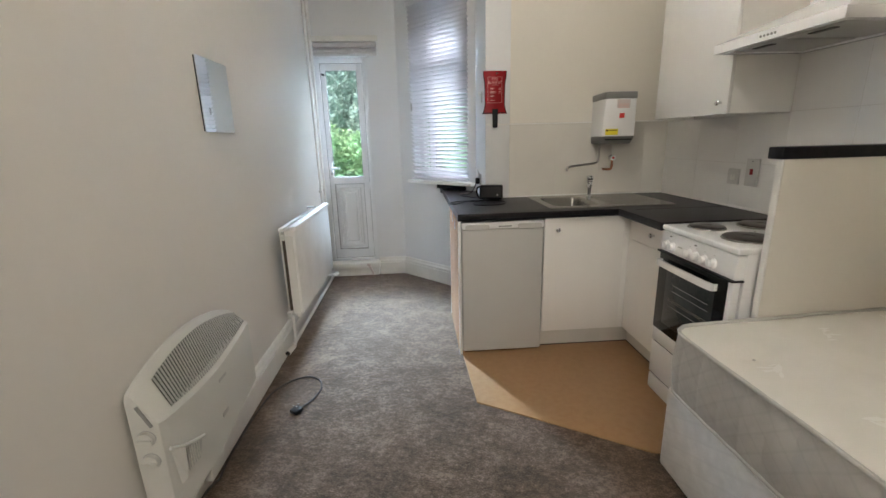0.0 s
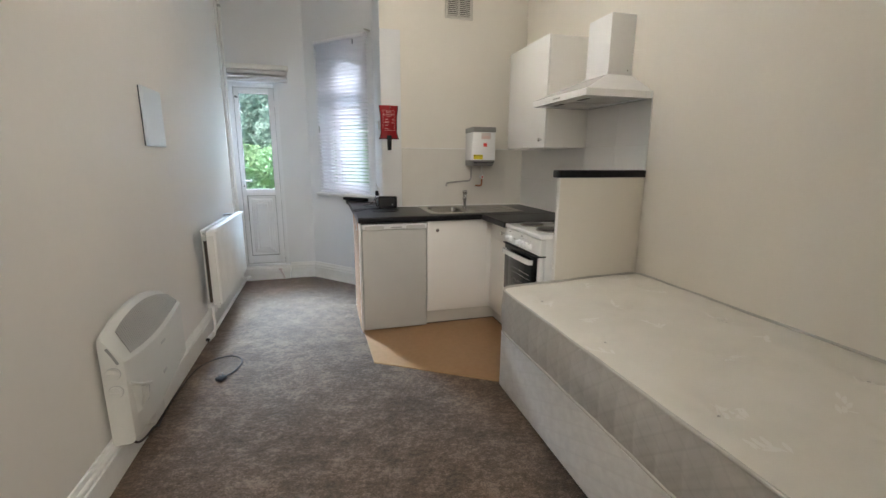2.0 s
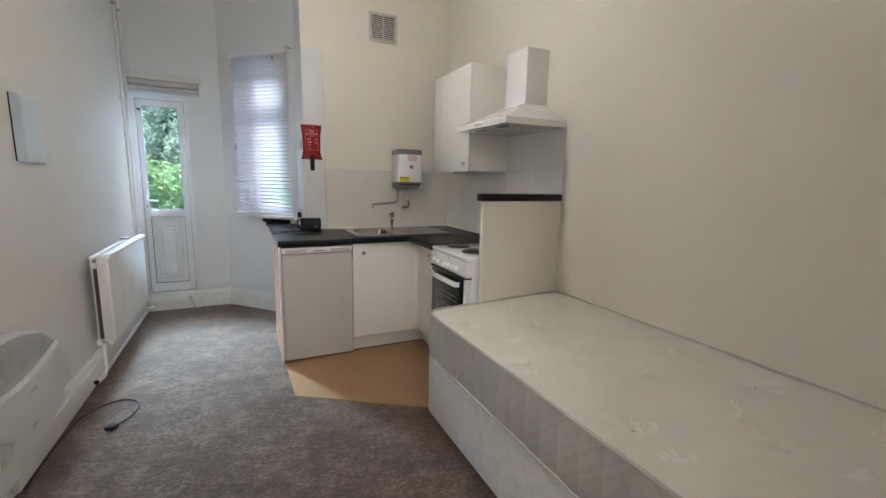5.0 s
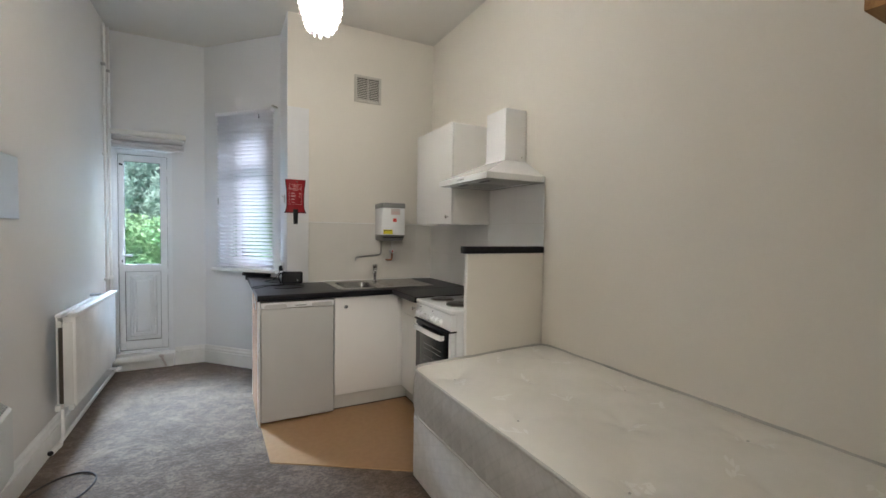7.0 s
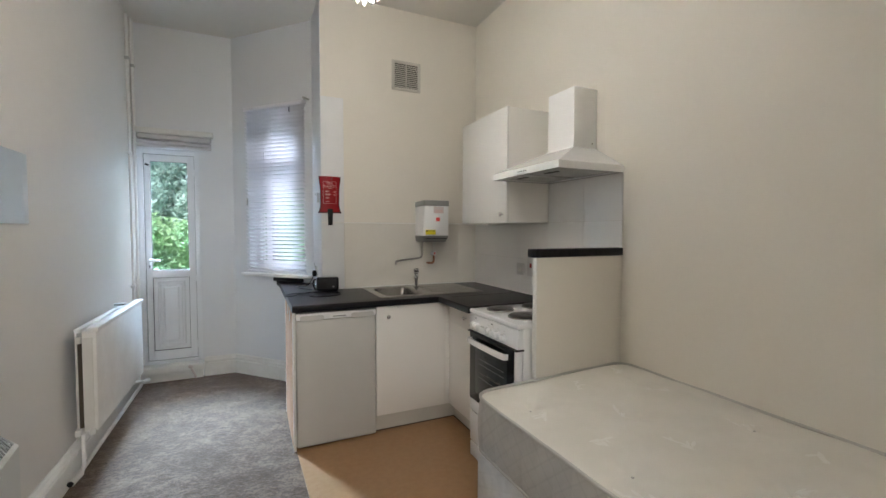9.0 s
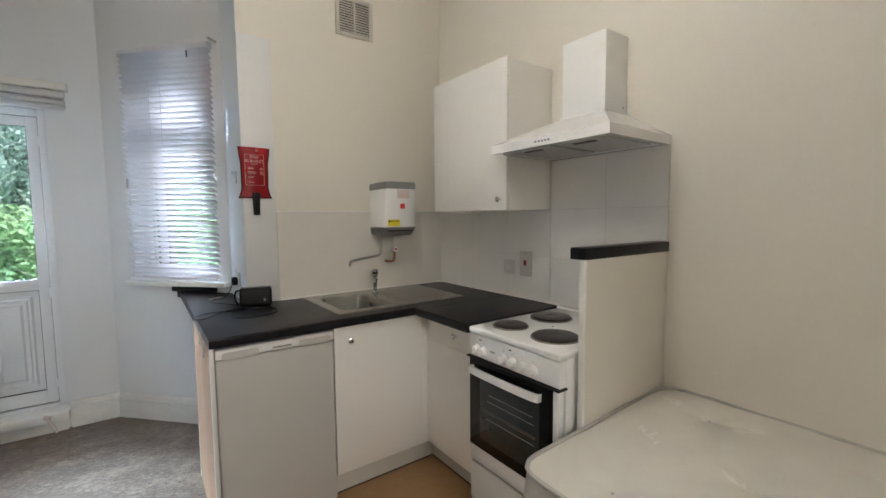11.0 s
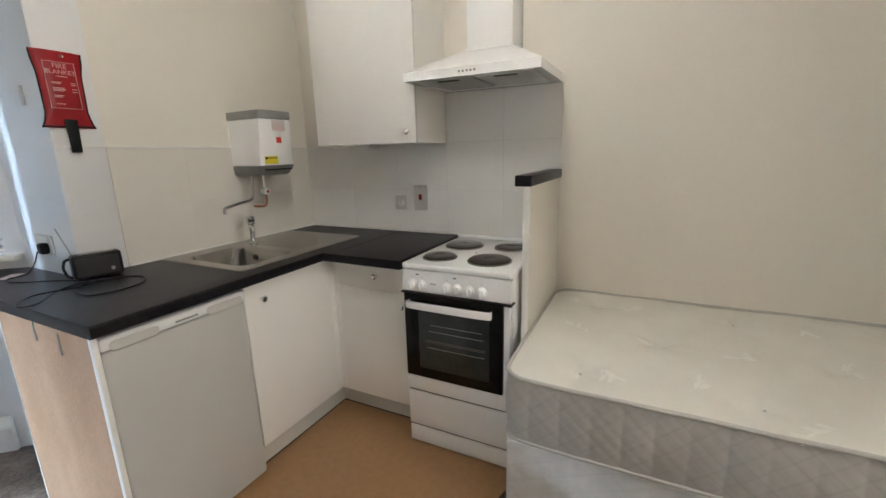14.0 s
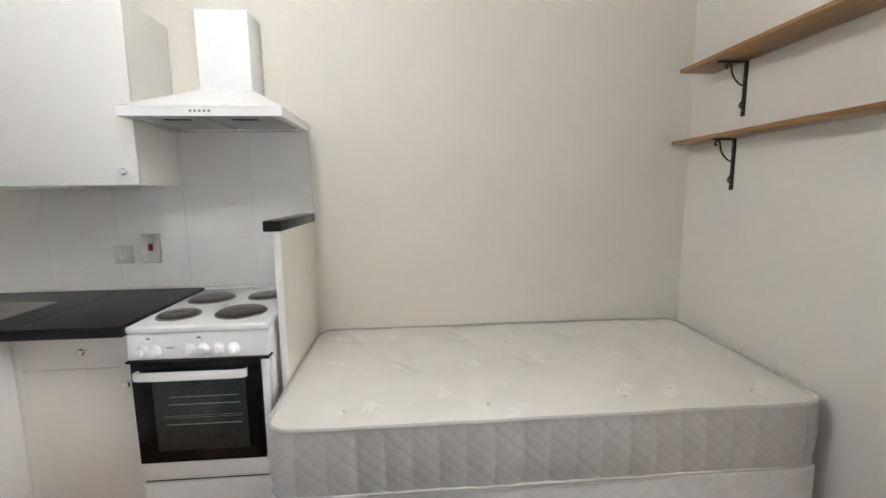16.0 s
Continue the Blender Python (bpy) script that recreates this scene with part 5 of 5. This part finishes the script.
for side in (0.0, 1.0):
    line = [pouch(side, v / 14) + Vector((0, -0.001, 0)) for v in range(15)]
    part("edge_binding", tube(line, 0.003, 8, per=0), BLACK, fb, "black edge binding")
part("edge_binding", tube([pouch(u / 8, 0.02) + Vector((0, -0.001, 0)) for u in range(9)], 0.003, 8, per=0), BLACK, fb, "black edge binding")
part("eyelet", lathe([(0.003, 0), (0.006, 0.001), (0.007, 0)], 16, Matrix.Translation((0.818, YF - 0.0165, 1.766)) @ pose(0, 0, 0, 90, 0, 0)), STEEL, fb)
for x0, z0, a in ((0.788, 1.432, -2), (0.800, 1.436, 2)):
    part("pull_tab", put(box((-0.015, 0, -0.125), (0.015, 0.003, 0.0), 0.001), pose(x0 + 0.012, YF - 0.017 - 0.003 * (a > 0), 1.535, 0, a, 0)), BLACK, fb, "black webbing pull tab")


def writing(text, size, at, mat, name, parent, turn=(90, 0, 0), wide=1.0):
    """A line of raised letters, centred at a place."""
    cu = bpy.data.curves.new(name, "FONT")
    cu.body, cu.size, cu.extrude, cu.align_x, cu.align_y = text, size, 0.0003, "CENTER", "CENTER"
    ob = bpy.data.objects.new("tmp_text", cu)
    scene.collection.objects.link(ob)
    bpy.context.view_layer.update()
    me = bpy.data.meshes.new_from_object(ob)
    bpy.data.objects.remove(ob)
    bpy.data.curves.remove(cu)
    me.transform(pose(*at, *turn) @ Matrix.Diagonal((wide, 1, 1, 1)))
    me.name = name
    me.materials.clear()
    me.materials.append(mat)
    o = new(name, me)
    o.parent = parent
    return o


YT = YF - 0.0205
writing("FIRE", 0.025, (0.803, YT, 1.728), PINKPRINT, "lettering", fb)
writing("BLANKET", 0.0225, (0.803, YT, 1.706), PINKPRINT, "lettering", fb)
for z, x0, x1 in ((1.690, 0.80, 0.834), (1.668, 0.782, 0.812), (1.664, 0.782, 0.808), (1.668, 0.842, 0.858), (1.661, 0.842, 0.858), (1.648, 0.782, 0.818), (1.643, 0.782, 0.822), (1.638, 0.782, 0.815), (1.646, 0.842, 0.858),
                  (1.636, 0.842, 0.858), (1.620, 0.782, 0.812), (1.615, 0.782, 0.806), (1.590, 0.784, 0.812)):
    part("print_line", box((x0 - 0.012, YT - 0.0005, z), (x1 - 0.012, YT + 0.002, z + 0.0025)), PINKPRINT, fb)
for lo, hi in (((0.768, 1.742), (0.866, 1.7432)), ((0.768, 1.575), (0.866, 1.5762)), ((0.768, 1.5762), (0.7692, 1.742)), ((0.8648, 1.5762), (0.866, 1.742))):
    part("print_frame", box((lo[0] - 0.014, YT, lo[1]), (hi[0] - 0.014, YT + 0.003, hi[1])), PINKPRINT, fb)

# ---- radio on the worktop ----
RM = pose(0.775, 3.098, TOPZ + 0.001, 0, 0, -14) @ Matrix.Diagonal((1, 0.85, 1.12, 1))
ra = thing("radio", "small black portable radio with its lead on the worktop", "radio")
part("case", put(box((-0.082, -0.034, 0.004), (0.082, 0.034, 0.092), 0.012, 4), RM), BLACK, ra)
part("front_grille", put(box((-0.070, -0.0355, 0.014), (0.070, -0.033, 0.080), 0.003), RM), material("speaker_cloth", (0.02, 0.02, 0.021), 0.8), ra)
part("top_panel", put(box((-0.055, -0.020, 0.091), (0.060, 0.018, 0.0935), 0.002), RM), GREYP, ra)
part("knob", put(cylinder((0.045, -0.038, 0.03), (0.045, -0.034, 0.03), 0.007), RM), GREYP, ra)
part("aerial", put(cylinder((-0.07, 0.02, 0.09), (-0.100, 0.022, 0.190), 0.0019, 8), RM), CHROME, ra, "thin telescopic aerial")
part("handle", put(tube([(-0.082, 0.0, 0.08), (-0.098, -0.006, 0.075), (-0.105, -0.008, 0.05), (-0.096, -0.008, 0.02), (-0.083, -0.006, 0.012)], 0.005), RM), BLACK, ra)
lead = [(0.718, 3.445, 1.00), (0.695, 3.43, 0.955), (0.66, 3.42, 0.918), (0.60, 3.42, 0.9135), (0.585, 3.33, 0.9135), (0.66, 3.20, 0.9135), (0.72, 3.06, 0.9135), (0.66, 3.00, 0.9135), (0.54, 3.03, 0.9135), (0.455, 2.925, 0.916), (0.50, 2.90, 0.9135),
        (0.60, 3.00, 0.917), (0.70, 3.03, 0.917), (0.80, 2.99, 0.9135), (0.84, 2.92, 0.9135), (0.80, 2.83, 0.9135), (0.70, 2.80, 0.9135), (0.62, 2.84, 0.9135), (0.63, 2.95, 0.9185), (0.72, 3.05, 0.9135), (0.735, 3.10, 0.93)]
part("lead", tube(lead, 0.0025, 8), BLACK, ra, "coiled black lead")
nt = thing("paper_slip", "small pale paper slip on the worktop by the window", "paper")
part("sheet", put(box((-0.045, -0.022, 0), (0.045, 0.022, 0.0015)), pose(0.625, 3.47, TOPZ + 0.001, 0, 0, 40)), STICKER, nt)

# ---- air vent ----
av = thing("air_vent", "white plastic louvred air vent high on the wall", "vent")
VX0, VX1, VZ0, VZ1, VY = 1.305, 1.555, 2.515, 2.755, BACK
# Dark sheet on the wall paints the shade behind the slats.
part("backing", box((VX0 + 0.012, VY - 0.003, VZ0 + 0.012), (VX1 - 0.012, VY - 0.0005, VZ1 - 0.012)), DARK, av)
bm = box((VX0, VY - 0.012, VZ0), (VX0 + 0.026, VY - 0.0035, VZ1), 0.003)
box((VX1 - 0.026, VY - 0.012, VZ0), (VX1, VY - 0.0035, VZ1), 0.003, bm=bm)
box((VX0 + 0.026, VY - 0.012, VZ1 - 0.026), (VX1 - 0.026, VY - 0.0035, VZ1), 0.003, bm=bm)
box((VX0 + 0.026, VY - 0.012, VZ0), (VX1 - 0.026, VY - 0.0035, VZ0 + 0.026), 0.003, bm=bm)
box(((VX0 + VX1) / 2 - 0.006, VY - 0.011, VZ0 + 0.026), ((VX0 + VX1) / 2 + 0.006, VY - 0.0035, VZ1 - 0.026), 0.002, bm=bm)
part("frame", bm, VENT, av)
for k in range(12):
    z = VZ0 + 0.030 + k * (VZ1 - VZ0 - 0.056) / 12
    for x0, x1 in ((VX0 + 0.026, (VX0 + VX1) / 2 - 0.006), ((VX0 + VX1) / 2 + 0.006, VX1 - 0.026)):
        b = box((x0, -0.0035, 0), (x1, 0.0035, 0.0075))
        part("slat", put(b, Matrix.Translation((0, VY - 0.0075, z))), VENT, av, smooth=False)

# ---- pendant lamp ----
pd = thing("pendant_lamp", "lit crystal-bead pendant lamp on a white flex", "ceiling lamp")
PX, PY, PZ = 0.716, 1.665, 2.348
part("ceiling_rose", lathe([(0.05, 0), (0.048, -0.012), (0.03, -0.022), (0.006, -0.03), (0, -0.03)], 24, Matrix.Translation((PX, PY, HIGH))), PLASTIC, pd)
part("flex", cylinder((PX, PY, PZ + 0.36), (PX, PY, HIGH - 0.02), 0.0035, 8), PLASTIC, pd)
part("lamp_holder", cylinder((PX, PY, PZ + 0.30), (PX, PY, PZ + 0.37), 0.02, 16), PLASTIC, pd)


def egg(s):
    """Radius and height of the shade, s from the bottom to the top."""
    a = math.pi * (0.03 + 0.90 * s)
    return 0.104 * math.sin(a) ** 0.85, PZ + 0.012 + 0.155 * (1 - math.cos(a))


part("glowing_core", lathe([(0, PZ + 0.022)] + [(egg(k / 16)[0] * 0.84, PZ + 0.16 + (egg(k / 16)[1] - PZ - 0.16) * 0.9) for k in range(17)] + [(0, PZ + 0.300)], 32, Matrix.Translation((PX, PY, 0))), GLOW, pd, "glowing glass")
bead = bmesh.new()
bmesh.ops.create_icosphere(bead, subdivisions=1, radius=0.0115)
bead_mesh = bpy.data.meshes.new("bead")
bead.to_mesh(bead_mesh), bead.free()
bead_mesh.materials.append(CRYSTAL)
count = 0
for row in range(17):
    r, z = egg((row + 0.5) / 17)
    n = max(4, int(2 * math.pi * r / 0.034))
    for k in range(n):
        a = 2 * math.pi * (k + 0.5 * (row % 2)) / n
        if count < 290:
            b = new("bead", bead_mesh)
            b.parent = pd
            b.matrix_basis = pose(PX + r * math.cos(a), PY + r * math.sin(a), z, 0, 0, 40 * k) @ Matrix.Diagonal((0.9, 0.35, 1.2, 1))
            count += 1

# ---- garden outside ----
structure("ground", box((-90, -90, -0.6), (90, 90, -0.45)), GRASS, "lawn outside the garden door", False)
structure("patio", box((-3, 4.49, -0.45), (3.5, 6.2, -0.06)), material("grey_paving", (0.16, 0.155, 0.145), 0.9, second=(0.12, 0.118, 0.11), scale=4), "grey paved terrace outside the door", False)
rl = random.Random(11)


def leaf_cloud(centre, size, count, leaf, mat, parent, name="crown"):
    """Many small folded leaves scattered through clumps."""
    verts, faces = [], []
    clumps = [(Vector((rl.uniform(-1, 1), rl.uniform(-1, 1), rl.uniform(-1, 1))), rl.uniform(0.25, 0.5)) for _ in range(16)]
    for _ in range(count):
        c, r = rl.choice(clumps)
        d = Vector((rl.gauss(0, 1), rl.gauss(0, 1), rl.gauss(0, 1))).normalized() * r * rl.uniform(0.6, 1.05)
        p = c * 0.75 + d
        p = Vector((centre[0] + p.x * size[0], centre[1] + p.y * size[1], centre[2] + p.z * size[2]))
        n = Vector((rl.gauss(0, 1), rl.gauss(0, 1), rl.gauss(0.8, 1))).normalized()
        a = n.orthogonal().normalized()
        a.rotate(Matrix.Rotation(rl.uniform(0, 6.28), 3, n))
        b = n.cross(a)
        l = leaf * rl.uniform(0.7, 1.3)
        k = len(verts)
        verts += [p - a * l, p + b * l * 0.45 + n * l * 0.12, p + a * l, p - b * l * 0.45 + n * l * 0.12]
        faces += [(k, k + 1, k + 2), (k, k + 2, k + 3)]
    me = bpy.data.meshes.new(name)
    me.from_pydata([tuple(v) for v in verts], [], faces)
    me.materials.append(mat)
    ob = new(name, me)
    ob.parent = parent
    return tagged(ob, kind="stuff")


def tree(x, y, h, r, leaf, mat, count, label, name="garden_tree"):
    t = thing(name, label, "tree" if name == "garden_tree" else "shrub")
    bm = bmesh.new()
    base = Vector((x, y, -0.46))
    tube_pts = [base, base + Vector((0.05 * h * 0.2, 0, h * 0.25)), base + Vector((-0.02 * h, 0.02 * h, h * 0.5))]
    cylinder(tube_pts[0], tube_pts[1], 0.035 * h * 0.6, 10, bm=bm, r2=0.028 * h * 0.6)
    cylinder(tube_pts[1], tube_pts[2], 0.028 * h * 0.6, 10, bm=bm, r2=0.018 * h * 0.6)
    part("trunk", bm, BARK, t)
    for k in range(7):
        a = rl.uniform(0, 6.28)
        q = tube_pts[1].lerp(tube_pts[2], rl.uniform(0.1, 1))
        part("limb", cylinder(q, q + 0.6 * Vector((math.cos(a) * r * 0.6, math.sin(a) * r * 0.6, h * rl.uniform(0.1, 0.3))), 0.010 * h, 6, r2=0.003 * h), BARK, t)
    leaf_cloud((x, y, -0.45 + h * 0.58), (r, r, h * 0.5), count, leaf, mat, t)
    return t


for x, y, h, r in ((-2.1, 9.0, 2.3, 1.1), (-0.8, 8.6, 2.0, 1.1), (0.6, 9.2, 2.3, 1.1), (2.0, 8.4, 2.3, 1.1), (3.3, 8.0, 2.6, 1.2), (4.6, 7.2, 2.6, 1.2), (-3.4, 9.4, 2.4, 1.2), (5.6, 6.2, 2.6, 1.2)):
    tree(x, y, h, r, 0.055, LEAF, 8000, "bright green leafy shrub at the garden edge", "garden_shrub")
# Far trees and backdrop take the leaf colour with haze painted in.
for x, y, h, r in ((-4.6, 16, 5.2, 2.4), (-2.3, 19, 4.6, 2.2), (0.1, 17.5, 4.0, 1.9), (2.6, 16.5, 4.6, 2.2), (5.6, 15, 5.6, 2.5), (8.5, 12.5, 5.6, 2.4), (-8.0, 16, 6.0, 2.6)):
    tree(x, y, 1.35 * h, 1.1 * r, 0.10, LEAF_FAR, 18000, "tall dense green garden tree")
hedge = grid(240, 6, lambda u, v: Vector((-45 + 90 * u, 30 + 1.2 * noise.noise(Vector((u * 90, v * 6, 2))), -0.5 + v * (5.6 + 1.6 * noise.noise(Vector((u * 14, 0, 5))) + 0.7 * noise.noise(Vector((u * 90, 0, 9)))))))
structure("backdrop", hedge, LEAF_FAR, "distant line of green trees with haze put into the leaf colour")

# ---- wall tiles, last ----


def tiles(parent_name, cells, place, label, mat, gap=0.0001):
    wall = tagged(new(parent_name), label, kind="structure")
    shared = {}
    for w, h, a, z in cells:
        key = (round(w, 3), round(h, 3))
        if key not in shared:
            bm = box((gap, -0.0055, gap), (w - gap, -0.0005, h - gap), 0.0004 + gap / 2, 1)
            me = bpy.data.meshes.new("tile")
            bm.to_mesh(me), bm.free()
            me.materials.append(mat)
            shared[key] = me
        t = new("tile", shared[key])
        t.parent = wall
        t.matrix_basis = place @ pose(a, 0, z)
    return wall


rows = ((0.912, 0.253), (1.165, 0.262))
structure("grout_bed", box((0.919, BACK - 0.0046, 0.913), (2.077, BACK - 0.0002, 1.426)), GROUT, "pale grout between the tiles behind the sink", False)
structure("grout_bed", box((RIGHT - 0.0046, 1.549, 0.913), (RIGHT - 0.0002, 3.154, 1.426)), GROUT, "pale grout between the tiles behind the cooker", False)
structure("grout_bed", box((RIGHT - 0.0046, 1.507, 1.4265), (RIGHT - 0.0002, 2.128, 1.682)), GROUT, "pale grout between the tiles under the cooker hood", False)
cells = []
for z, h in rows:
    x = 0.918
    while x < 2.07:
        w = min(0.333, 2.078 - x)
        cells.append((w, h, x, z))
        x += 0.333
tiles("splashback_sink", cells, Matrix.Translation((0, BACK, 0)), "painted cream tiled splashback behind the sink", TILE_CREAM)
structure("pilaster_trim", box((0.7405, BACK - 0.0165, 1.427), (0.914, BACK - 0.0125, 1.434), 0.001), GLOSS, "painted tile edge across the pilaster")
structure("splashback_trim", box((0.918, BACK - 0.010, 1.427), (2.078, BACK, 1.436), 0.003), GLOSS, "painted top edge of the splashback")
side = Matrix.Translation((RIGHT, 0, 0)) @ Matrix(((0, 1, 0, 0), (-1, 0, 0, 0), (0, 0, 1, 0), (0, 0, 0, 1)))
cells = []
edges_y = [3.155, 2.79, 2.46, 2.13, 1.80, 1.548]
for (z, h) in rows:
    ends_y = edges_y if z < 1.0 else [*edges_y[:-1], 1.505]
    for a, b in zip(ends_y, ends_y[1:]):
        cells.append((a - b, h, -a, z))
for a, b in ((2.13, 1.80), (1.80, 1.505)):
    cells.append((a - b, 0.257, -a, 1.427))
tiles("splashback_cooker", cells, side, "painted white tiled splashback behind the cooker", TILE, 0.0007)
